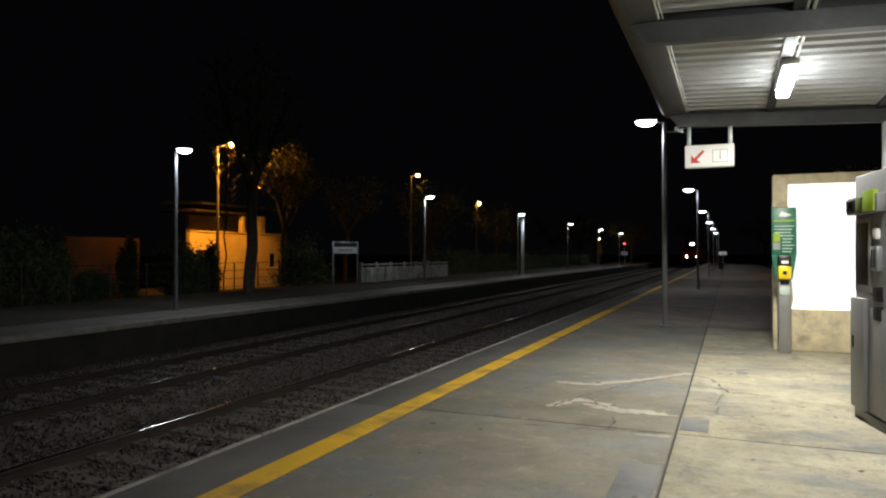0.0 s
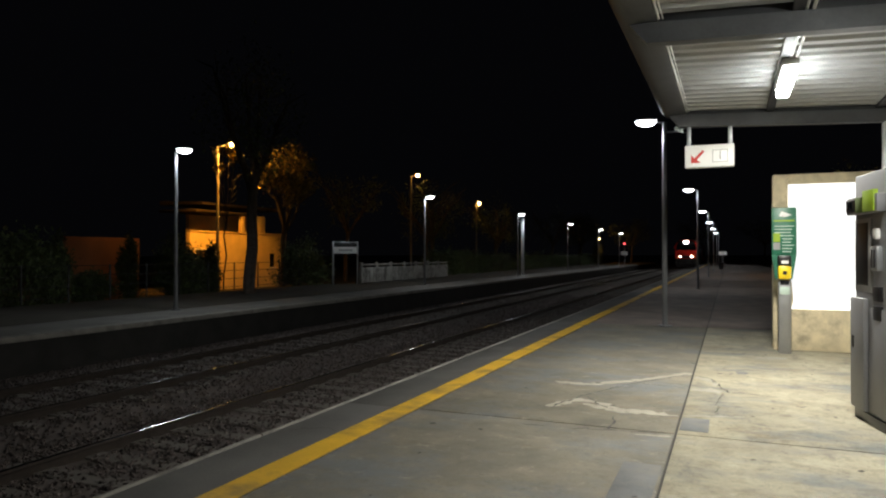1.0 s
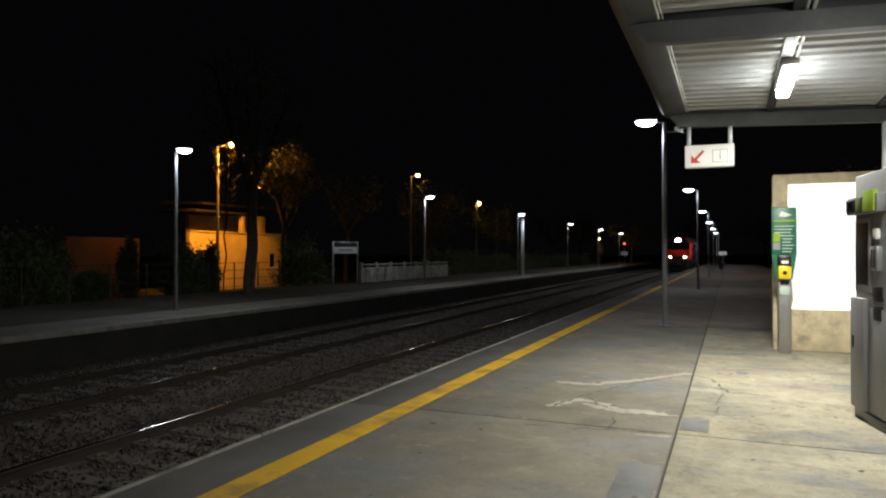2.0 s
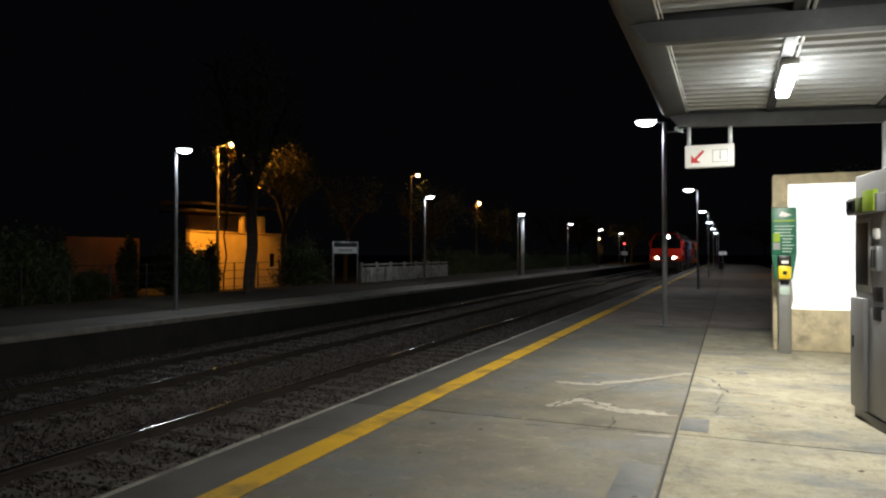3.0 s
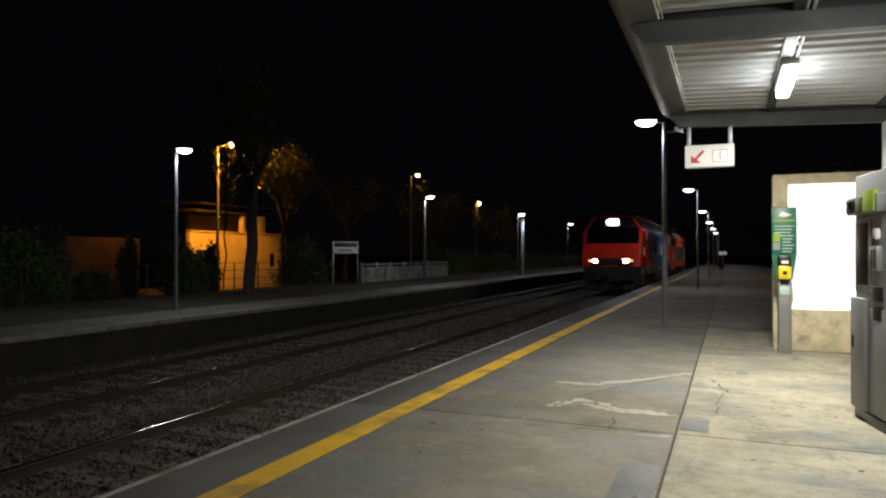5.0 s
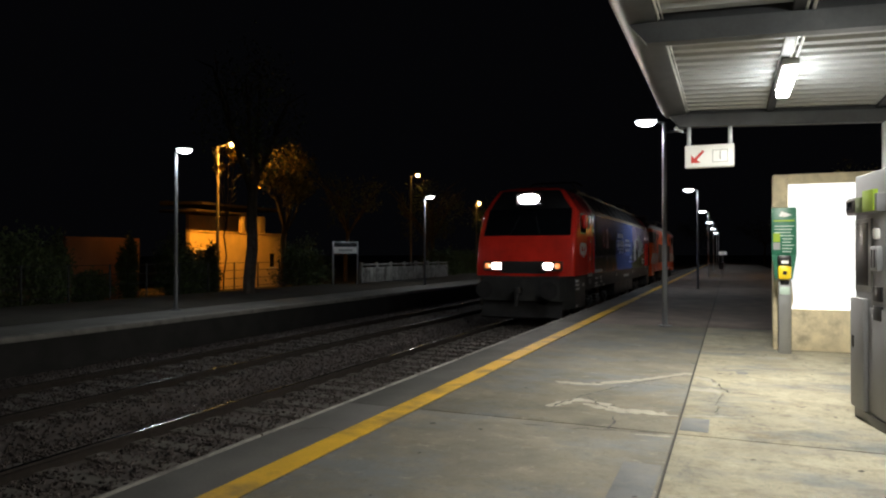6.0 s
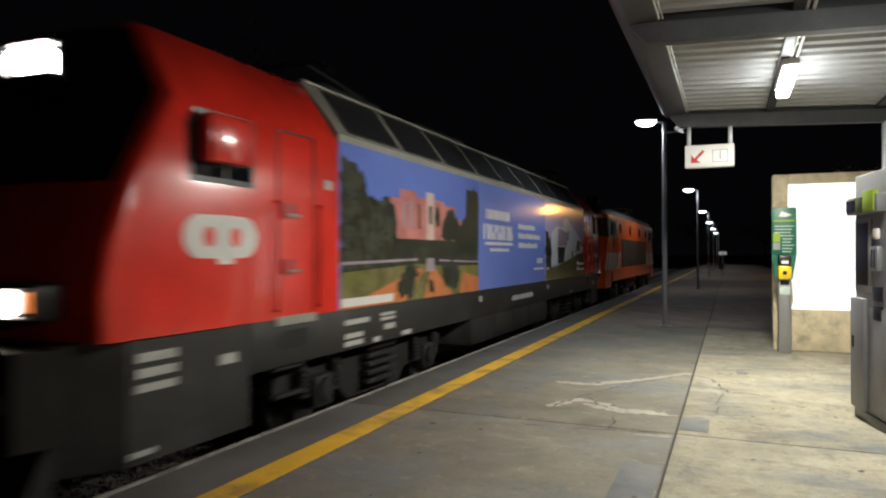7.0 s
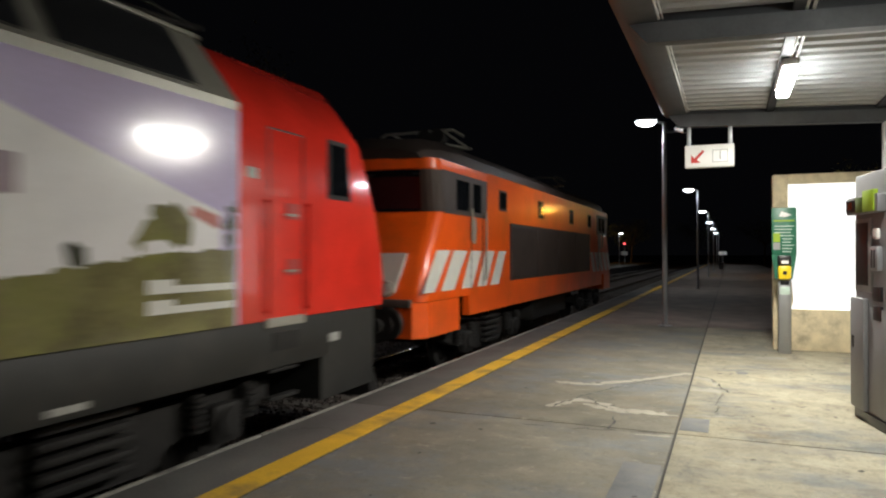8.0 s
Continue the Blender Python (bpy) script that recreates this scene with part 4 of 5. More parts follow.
def red_locomotive():
    loco = thing("red_locomotive", pose(0, 0, 0), "red electric locomotive with lit headlamps and a printed picture wrap", "locomotive", "train")
    B1, B2, B3, B4 = 2.55, 7.25, 11.95, 2 * C1 - 2.55
    # body between the cabs
    bm = bmesh.new()
    prism(bm, [(-1.5, 1.43), (1.5, 1.43), (1.5, 3.36), (1.505, 3.44), (1.0, 4.07), (0.6, 4.14), (-0.6, 4.14), (-1.0, 4.07), (-1.505, 3.44), (-1.5, 3.36)], "y", B1 + 0.002, B4 - 0.002)
    body = part("body", bm, SILVER, loco, "warm grey body shell with sloping roof edge", smooth=False)
    n = 9
    for side in (-1, 1):
        for k in range(n):
            a = B1 + 0.28 + (B4 - B1 - 0.56) * k / n
            b = a + (B4 - B1 - 0.56) / n - 0.21
            lean = 0.10
            lo, hi = (side * 1.475, 3.49), (side * 1.03, 4.05)
            bm = bmesh.new()
            nx, nz = 0.62 * side * 0.012, 0.78 * 0.012
            q = [(lo[0], a, lo[1]), (lo[0], b, lo[1]), (hi[0], b + lean, hi[1]), (hi[0], a + lean, hi[1])]
            va = [bm.verts.new((x + nx, s, z + nz)) for x, s, z in q]
            vb = [bm.verts.new((x - nx * 2, s, z - nz * 2)) for x, s, z in q]
            bm.faces.new(va), bm.faces.new(vb[::-1])
            for i in range(4):
                bm.faces.new((va[i], va[(i + 1) % 4], vb[(i + 1) % 4], vb[i]))
            part("roof_panel", bm, ROOFDARK, body, "dark sloping roof panel", smooth=False)
    bm = bmesh.new()
    solid(bm, 0.98, 1.04, B1, B4, 4.07, 4.11, 0.01)
    part("roof_rail", bm, SILVER, body)
    for s, ln in ((4.2, 1.6), (7.4, 2.2), (11.2, 2.0), (14.4, 1.4)):
        box_part("roof_box", body, ROOFDARK, -0.75, 0.75, s - ln / 2, s + ln / 2, 4.13, 4.3, 0.04)
    for s in (3.2, 15.6):
        pantograph(loco, s, 1, 4.12)
    # printed pictures on the platform side
    h = 3.36 - 1.43

    def at(s0, s1, pts):
        return [(s0 + u * (s1 - s0), 1.43 + v * h) for u, v in pts]

    wall = plate("picture", loco, PRINT_SKY, rect(B1, B2 - 0.003, 1.43, 3.36), proud=0.004, label="printed picture of a pink house in a garden")
    spec = (("picture_tree", PRINT_DARK, [(0, 0.19), (1, 0.19), (1, 0.86), (0.95, 0.93), (0.88, 0.9), (0.86, 0.62), (0.7, 0.55), (0.3, 0.56), (0.22, 0.62), (0.14, 0.70), (0.12, 0.82), (0.05, 0.9), (0, 0.96)], 0.006),
            ("picture_house", PRINT_PINK, [(0.26, 0.44), (0.82, 0.44), (0.82, 0.62), (0.76, 0.62), (0.76, 0.72), (0.66, 0.72), (0.66, 0.75), (0.44, 0.75), (0.44, 0.79), (0.33, 0.79), (0.33, 0.72), (0.26, 0.72)], 0.008),
            ("picture_tower", PRINT_PALE, [(0.515, 0.44), (0.575, 0.44), (0.575, 0.80), (0.515, 0.80)], 0.010),
            ("picture_window", PRINT_SHADE, [(0.345, 0.52), (0.365, 0.52), (0.365, 0.70), (0.345, 0.70)], 0.010),
            ("picture_window", PRINT_SHADE, [(0.395, 0.50), (0.412, 0.50), (0.412, 0.72), (0.395, 0.72)], 0.010),
            ("picture_window", PRINT_DARK, [(0.455, 0.52), (0.468, 0.52), (0.468, 0.70), (0.455, 0.70)], 0.010),
            ("picture_window", PRINT_DARK, [(0.535, 0.56), (0.556, 0.56), (0.556, 0.70), (0.535, 0.70)], 0.0125),
            ("picture_window", PRINT_SHADE, [(0.69, 0.5), (0.71, 0.5), (0.71, 0.68), (0.69, 0.68)], 0.009),
            ("picture_tree", PRINT_DARK, [(0.62, 0.44), (0.9, 0.42), (0.88, 0.64), (0.8, 0.58), (0.72, 0.7), (0.66, 0.62)], 0.010),
            ("picture_tree", PRINT_DARK, [(0.58, 0.53), (0.62, 0.53), (0.62, 0.72), (0.59, 0.70)], 0.011),
            ("picture_tree", PRINT_DARK, [(0.16, 0.4), (0.31, 0.4), (0.31, 0.54), (0.29, 0.66), (0.26, 0.72), (0.2, 0.68), (0.16, 0.72)], 0.011),
            ("picture_lawn", PRINT_GRASS, [(0, 0.0), (1, 0.0), (1, 0.23), (0.62, 0.24), (0.45, 0.26), (0, 0.22)], 0.007),
            ("picture_wall", PRINT_SHADE, [(0.0, 0.265), (0.45, 0.285), (0.45, 0.30), (0, 0.285)], 0.010),
            ("picture_wall", PRINT_SHADE, [(0.62, 0.275), (1, 0.255), (1, 0.27), (0.62, 0.29)], 0.010),
            ("picture_path", PRINT_PATH, [(0.0, 0.0), (0.36, 0.0), (0.50, 0.22), (0.46, 0.23), (0.12, 0.06), (0.0, 0.06)], 0.009),
            ("picture_path", PRINT_PATH, [(0.50, 0.0), (0.74, 0.0), (0.585, 0.22), (0.55, 0.22)], 0.009),
            ("picture_path", PRINT_PATH, [(0.80, 0.0), (1.0, 0.0), (1, 0.12), (0.84, 0.18)], 0.009),
            ("picture_shrub", PRINT_DARK, [(0.34, 0.02), (0.40, 0.02), (0.46, 0.2), (0.40, 0.27), (0.34, 0.2), (0.31, 0.08)], 0.012),
            ("picture_shrub", PRINT_DARK, [(0.67, 0.06), (0.78, 0.05), (0.80, 0.2), (0.72, 0.28), (0.64, 0.22)], 0.012),
            ("picture_shrub", PRINT_DARK, [(0.53, 0.02), (0.575, 0.02), (0.57, 0.12), (0.54, 0.14)], 0.012),
            ("picture_tower", PRINT_SHADE, [(0.515, 0.2), (0.58, 0.2), (0.575, 0.30), (0.52, 0.30)], 0.011))
    for name, mat, pts, proud in spec:
        q = at(B1 + 0.04, B2 - 0.04, pts)
        plate(name, wall, mat, ragged(q, 5, 0.06) if "tree" in name or "shrub" in name else q, proud=proud)
    for z in (1.455,):
        plate("data_strip", wall, CREAM, rect(2.6, 3.9, z, z + 0.10), proud=0.014)
    blue = plate("banner", loco, PRINT_BLUE, rect(B2 + 0.003, B3 - 0.003, 1.43, 3.36), proud=0.004, label="blue printed banner with white lettering")
    w = B3 - B2
    print_row("lettering", blue, PRINT_WHITE, B2 + 0.08 * w, B2 + 0.40 * w, 2.72, 2.90, 13, 1, bold=True)
    print_row("lettering", blue, PRINT_WHITE, B2 + 0.05 * w, B2 + 0.44 * w, 2.34, 2.62, 9, 5, bold=True)
    print_row("lettering", blue, PRINT_WHITE, B2 + 0.07 * w, B2 + 0.43 * w, 2.24, 2.30, 24, 3)
    print_row("lettering", blue, PRINT_WHITE, B2 + 0.13 * w, B2 + 0.38 * w, 2.12, 2.18, 18, 4)
    for k, (a, b) in enumerate(((0.52, 0.80), (0.52, 0.90), (0.52, 0.84))):
        print_row("lettering", blue, PRINT_WHITE, B2 + a * w, B2 + b * w, 2.60 - 0.2 * k, 2.71 - 0.2 * k, 18, 7 + k)
    print_row("lettering", blue, PRINT_WHITE, B2 + 0.84 * w, B2 + 0.95 * w, 1.86, 1.98, 3, 12)
    print_row("lettering", blue, PRINT_WHITE, B2 + 0.78 * w, B2 + 0.96 * w, 1.71, 1.76, 16, 13)
    wall = plate("picture", loco, PRINT_LILAC, rect(B3 + 0.003, B4, 1.43, 3.36), proud=0.004, label="printed picture of a white building on a lawn")
    spec = (("picture_house", PRINT_WHITE, [(0.30, 0.2), (0.55, 0.24), (0.96, 0.36), (0.96, 0.52), (0.50, 0.84), (0.42, 0.80), (0.38, 0.66), (0.30, 0.62)], 0.006),
            ("picture_house", PRINT_WHITE, [(0.13, 0.18), (0.33, 0.2), (0.36, 0.70), (0.24, 0.70), (0.13, 0.60)], 0.008),
            ("picture_wall", PRINT_SHADE, [(0.27, 0.44), (0.50, 0.44), (0.53, 0.62), (0.33, 0.68), (0.28, 0.66)], 0.010),
            ("picture_wall", PRINT_DARK, [(0.28, 0.2), (0.42, 0.22), (0.46, 0.43), (0.26, 0.43)], 0.012),
            ("picture_wall", PRINT_SHADE, [(0.52, 0.52), (0.56, 0.53), (0.56, 0.66), (0.52, 0.66)], 0.010),
            ("picture_shrub", PRINT_DARK, [(0.0, 0.14), (0.12, 0.14), (0.12, 0.4), (0.09, 0.55), (0.02, 0.62), (0, 0.62)], 0.009),
            ("picture_shrub", PRINT_GRASS, [(0.76, 0.36), (0.87, 0.36), (0.88, 0.48), (0.84, 0.55), (0.79, 0.5)], 0.010),
            ("picture_wall", PRINT_PINK, [(0.88, 0.50), (0.955, 0.44), (0.955, 0.50), (0.89, 0.54)], 0.010),
            ("picture_shrub", PRINT_DARK, [(0.63, 0.27), (0.67, 0.28), (0.67, 0.36), (0.63, 0.36)], 0.009),
            ("picture_shrub", PRINT_DARK, [(0.975, 0.3), (1, 0.3), (1, 0.58), (0.975, 0.55)], 0.010),
            ("picture_lawn", PRINT_GRASS, [(0, 0.0), (1, 0.0), (1, 0.36), (0.8, 0.33), (0.5, 0.24), (0.3, 0.18), (0, 0.13)], 0.013))
    for name, mat, pts, proud in spec:
        q = at(B3 + 0.05, B4 - 0.05, pts)
        plate(name, wall, mat, ragged(q, 6, 0.1) if "shrub" in name else (ragged(q, 7, 0.02) if "lawn" in name else q), proud=proud)
    for z in (1.60, 1.76):
        plate("data_strip", wall, CREAM, rect(B4 - 1.05, B4 - 0.08, z, z + 0.06), proud=0.018)
        plate("data_strip", wall, CREAM, rect(B4 - 1.05, B4 - 0.78, z, z + 0.11), proud=0.018)
    plate("picture", loco, PRINT_BLUE, rect(B1, B4, 1.43, 3.36), x=-1.499, proud=0.003)
    # underframe band with equipment boxes
    box_part("sole_bar", loco, GREYSKIRT, -1.485, 1.485, 1.03, 2 * C1 - 1.03, 0.95, 1.43, 0.01, "dark grey sole bar")
    tank = box_part("equipment_box", loco, GREYSKIRT, -1.47, 1.47, 6.95, 2 * C1 - 6.95, 0.48, 0.96, 0.03)
    for s in (8.2, 9.42, 10.6):
        box_part("gap", tank, BLACK, 1.462, 1.476, s - 0.008, s + 0.008, 0.5, 0.94, 0.0)
    for s0, s1, z0, z1 in ((2.72, 3.3, 1.24, 1.30), (2.72, 3.15, 1.08, 1.14), (2.72, 3.15, 0.99, 1.05), (3.6, 4.0, 1.28, 1.32), (3.6, 4.0, 1.22, 1.26), (3.7, 4.0, 1.1, 1.17), (4.2, 4.5, 0.97, 1.03), (7.3, 7.45, 1.22, 1.32), (12.2, 12.35, 1.22, 1.32), (14.8, 15.1, 1.0, 1.05), (3.4, 3.58, 0.97, 1.03)):
        plate("stencil", loco, STENCIL, rect(s0, s1, z0, z1), x=1.485)
    print_row("stencil", loco, STENCIL, 9.3, 10.9, 1.12, 1.22, 18, 21, x=1.485)
    red_cab(loco, False)
    red_cab(loco, True)
    bogie(loco, 3.95, 2.9, 0.55, 0.28)
    bogie(loco, 2 * C1 - 3.95, 2.9, 0.55, 0.28)
    buffers(loco, -0.98, -1)
    buffers(loco, 2 * C1 + 0.98, 1)
    return loco


ORANGE_NOSE = [(1.36, 20.40, 1.25, 1.45), (1.62, 20.44, 1.25, 1.45), (2.10, 20.60, 1.22, 1.45), (2.72, 21.02, 1.14, 1.45), (2.78, 21.04, 1.14, 1.45), (3.34, 20.90, 1.18, 1.45), (3.40, 20.82, 1.2, 1.45), (3.56, 20.82, 1.2, 1.44)]


def orange_cab(old, flip):
    c = CO
    def put(name, bm, mat, parent=old, label="", smooth=True):
        return part(name, finish(bm, c, flip), mat, parent, label, smooth)
    shell = put("cab", cab_shell(ORANGE_NOSE, 23.35, 0.3, 3.57), ORANGE, label="orange cab with a jutting broken nose")
    put("windscreen", front_sheet(ORANGE_NOSE, 2.74, 3.38, 1.17, 1.19, 0.012), GLASS, shell, "dark forward-leaning windscreen")
    for side in (-1, 1):
        wall = side * 1.45
        def on_side(name, pts, mat, proud, parent=shell, label=""):
            bm = bmesh.new()
            prism(bm, pts, "x", wall - side * 0.012, wall + side * proud)
            return put(name, bm, mat, parent, label, smooth=False)
        band = on_side("window_band", [(21.26, 2.72), (23.30, 2.72), (23.30, 3.40), (21.12, 3.40)], OROOF, 0.006)
        # dark corner post between the windscreen and the side windows
        bm = bmesh.new()
        for z0, z1 in ((2.74, 3.38),):
            q = []
            for z in (z0, z1):
                _, sf, hf, hw = ring_at(ORANGE_NOSE, z)
                arc = [math.pi * k / 10 for k in range(6)]
                q.append([(side * (hf + (hw - hf + d) * math.sin(a)), sf + 0.05 + 0.25 * (1 - math.cos(a)) - d * math.cos(a), z) for d, run in ((0.012, arc), (-0.03, arc[::-1])) for a in run])
            lo, hi = [[bm.verts.new(v) for v in row] for row in q]
            bm.faces.new(lo), bm.faces.new(hi)
            for i in range(12):
                bm.faces.new((lo[i], lo[(i + 1) % 12], hi[(i + 1) % 12], hi[i]))
        put("corner_post", bm, OROOF, shell, smooth=False)
        on_side("pane", rect(21.75, 22.35, 2.80, 3.30), GLASS, 0.012, band)
        on_side("pane", rect(22.55, 22.95, 2.80, 3.30), GLASS, 0.012, band)
        on_side("door_gap", rect(22.44, 22.47, 1.5, 3.3), OROOF, 0.008)
        on_side("door_gap", rect(23.04, 23.07, 1.5, 3.3), OROOF, 0.008)
        bm = bmesh.new()
        rod(bm, (wall + side * 0.05, 22.40, 2.3), (wall + side * 0.05, 22.40, 2.85), 0.018, seg=8)
        put("grab_rail", bm, SILVER, shell)
        bm = bmesh.new()
        rod(bm, (wall + side * 0.05, 23.12, 1.6), (wall + side * 0.05, 23.12, 2.85), 0.018, seg=8)
        put("grab_rail", bm, SILVER, shell)
        bm = bmesh.new()
        solid(bm, min(wall, wall + side * 0.02), max(wall, wall + side * 0.02), 22.55, 22.68, 2.25, 2.7, 0.005)
        put("door_handle", bm, SILVER, shell)
        for a0, a1, b0, b1 in ((20.78, 21.45, 20.72, 20.83), (21.65, 22.26, 21.12, 21.65), (22.43, 23.0, 22.0, 22.5), (23.2, 23.72, 22.78, 23.25), (23.98, 24.45, 23.5, 23.98), (20.95, 21.5, 20.45, 20.85)):
            if a0 < 20.9:
                continue
            on_side("stripe", [(b0, 1.49), (b1, 1.49), (a1, 2.13), (a0, 2.13)], CREAM, 0.005, old, "slanting white livery stripe")
    for x in (-0.8, 0.8):
        bm = bmesh.new()
        prism(bm, [(x - 0.3, 1.5), (x + 0.22, 1.5), (x + 0.34, 2.1), (x - 0.22, 2.1)], "y", 20.36, 20.40)
        bmesh.ops.transform(bm, matrix=Matrix.Translation((0, 20.40, 1.5)) @ Matrix.Rotation(radians(-16), 4, "X") @ Matrix.Translation((0, -20.40, -1.5)), verts=bm.verts)
        put("stripe", bm, CREAM, shell, smooth=False)
        bm = bmesh.new()
        rod(bm, (x * 1.1, 20.34, 1.55), (x * 1.1, 20.5, 1.55), 0.12, seg=18)
        lamp = put("headlamp", bm, SILVER, shell, "round unlit headlamp")
        bm = bmesh.new()
        rod(bm, (x * 1.1, 20.33, 1.55), (x * 1.1, 20.36, 1.55), 0.09, seg=18)
        put("lens", bm, WHITE, lamp)
    bm = bmesh.new()
    prism(bm, [(-1.3, 20.38), (1.3, 20.38), (1.45, 20.6), (1.45, 21.9), (-1.45, 21.9), (-1.45, 20.6)], "z", 0.82, 1.35)
    put("apron", bm, ORANGE, old, "orange buffer apron", smooth=False)
    bm = bmesh.new()
    solid(bm, -1.3, 1.3, 20.28, 20.40, 1.28, 1.40, 0.02)
    put("footboard", bm, OROOF, shell)


def orange_locomotive():
    old = thing("orange_locomotive", pose(0, 0, 0), "older orange electric locomotive with white slanting nose stripes", "locomotive", "train")
    y0, y1 = 23.352, 2 * CO - 23.352
    bm = bmesh.new()
    solid(bm, -1.45, 1.45, y0, y1, 1.36, 3.57)
    body = part("body", bm, ORANGE, old, "orange body side", smooth=False)
    # roof with tapered ends
    bm = bmesh.new()
    rows = []
    for s, w, top in ((20.80, 1.20, 3.74), (20.95, 1.25, 3.90), (21.5, 1.33, 4.03), (22.1, 1.39, 4.08), (2 * CO - 22.1, 1.39, 4.08), (2 * CO - 21.5, 1.33, 4.03), (2 * CO - 20.95, 1.25, 3.90), (2 * CO - 20.80, 1.20, 3.74)):
        rows.append([bm.verts.new((x * w, s, z)) for x, z in ((-1.03, 3.55), (-0.98, 3.55 + (top - 3.55) * 0.4), (-0.7, 3.55 + (top - 3.55) * 0.85), (0, top), (0.7, 3.55 + (top - 3.55) * 0.85), (0.98, 3.55 + (top - 3.55) * 0.4), (1.03, 3.55))])
    for a, b in zip(rows, rows[1:]):
        for i in range(6):
            bm.faces.new((a[i], a[i + 1], b[i + 1], b[i]))
        bm.faces.new((a[6], a[0], b[0], b[6]))
    bm.faces.new(rows[0]), bm.faces.new(rows[-1])
    roof = part("roof", bm, OROOF, old, "sooty brown roof")
    for s in (24.0, 26.2, 29.0, 31.8):
        box_part("roof_box", roof, OROOF, -0.7, 0.7, s - 0.5, s + 0.5, 3.95, 4.12, 0.04)
    for s in (23.3, 32.0):
        pantograph(old, s, 1, 4.02, SILVER)
    for x in (-0.25, 0.0):
        bm = bmesh.new()
        rod(bm, (x + 0.75, 22.55, 4.20), (x + 0.75, 22.95, 4.18), 0.13, 0.06, seg=14)
        rod(bm, (x + 0.75, 22.8, 3.9), (x + 0.75, 22.8, 4.2), 0.05, seg=10)
        part("horn", bm, UNDER, roof)
    for side in (-1, 1):
        wall = side * 1.45
        for s in (24.25, 27.2, 30.6, 33.3):
            bm = bmesh.new()
            prism(bm, rect(s - 0.24, s + 0.24, 2.92, 3.32), "x", wall - side * 0.01, wall + side * 0.012)
            fr = part("side_window", bm, OROOF, old, smooth=False)
            bm = bmesh.new()
            prism(bm, rect(s - 0.2, s + 0.2, 2.96, 3.28), "x", wall, wall + side * 0.02)
            part("pane", bm, GLASS, fr, smooth=False)
        bm = bmesh.new()
        prism(bm, rect(24.75, 33.2, 1.54, 2.70), "x", wall - side * 0.01, wall + side * 0.012)
        gr = part("grille", bm, OROOF, old, "dark brown ventilation grille", smooth=False)
        for k in range(16):
            bm = bmesh.new()
            z = 1.60 + k * 0.067
            prism(bm, rect(24.85, 33.1, z, z + 0.03), "x", wall, wall + side * 0.03)
            part("slat", bm, OROOF, gr, smooth=False)
        for k in range(5):
            s = 24.75 + k * 8.45 / 4
            bm = bmesh.new()
            prism(bm, rect(s - 0.03, s + 0.03, 1.54, 2.70), "x", wall, wall + side * 0.035)
            part("mullion", bm, OROOF, gr, smooth=False)
        bm = bmesh.new()
        prism(bm, rect(y0 - 1.0, y1 + 1.0, 1.02, 1.36), "x", wall - side * 0.12, wall)
        part("sole_bar", bm, ORANGE, old, "orange sole bar", smooth=False)
    orange_cab(old, False)
    orange_cab(old, True)
    box_part("equipment_box", old, UNDER, -1.25, 1.25, 27.2, 30.7, 0.5, 1.05, 0.03)
    bogie(old, 24.0, 2.8, 0.55, 0.32)
    bogie(old, 2 * CO - 24.0, 2.8, 0.55, 0.32)
    buffers(old, 20.40, -1)
    buffers(old, 2 * CO - 20.40, 1)
    return old


RED_LOCO = red_locomotive()
ORANGE_LOCO = orange_locomotive()

# ---- beyond the far platform ----
def leaf_cloud(name, centre, radii, count, size, seed, mat, parent, label="", hole=0.25):
    """Many small leaf blades in clumps within an uneven shell."""
    rng = np.random.default_rng(seed)
    verts, faces = [], []
    clumps = rng.normal(0, 1, (max(6, count // 60), 3))
    clumps /= np.linalg.norm(clumps, axis=1)[:, None]
    clumps *= rng.uniform(0.45, 1.05, (len(clumps), 1))
    pick = rng.integers(0, len(clumps), count)
    pos = (clumps[pick] + rng.normal(0, 0.17, (count, 3))) * np.array(radii) + np.array(centre)
    for p in pos:
        m = np.array(Euler(rng.uniform(0, 6.28, 3)).to_matrix())
        k = size * rng.uniform(0.6, 1.4)
        q = np.array([(-k, 0, 0), (0, -k * 0.45, 0.1 * k), (k, 0, 0), (0, k * 0.45, 0.1 * k)]) @ m + p
        n = len(verts)
        verts.extend(q.tolist())
        faces.append((n, n + 1, n + 2, n + 3))
    me = bpy.data.meshes.new(name)
    me.from_pydata(verts, [], faces)
    me.materials.append(mat)
    ob = new(name, me)
    ob.parent = parent
    if label:
        ob["label"] = label
    return ob


def limb(bm, a, b, r0, r1, bend, rng, steps=4):
    a, b = Vector(a), Vector(b)
    last = a
    for k in range(1, steps + 1):
        f = k / steps
        p = a.lerp(b, f) + Vector((rng.uniform(-bend, bend), rng.uniform(-bend, bend), 0)) * (1 if k < steps else 0)
        rod(bm, last, p, r0 + (r1 - r0) * (f - 1 / steps), r0 + (r1 - r0) * f, 8)
        last = p


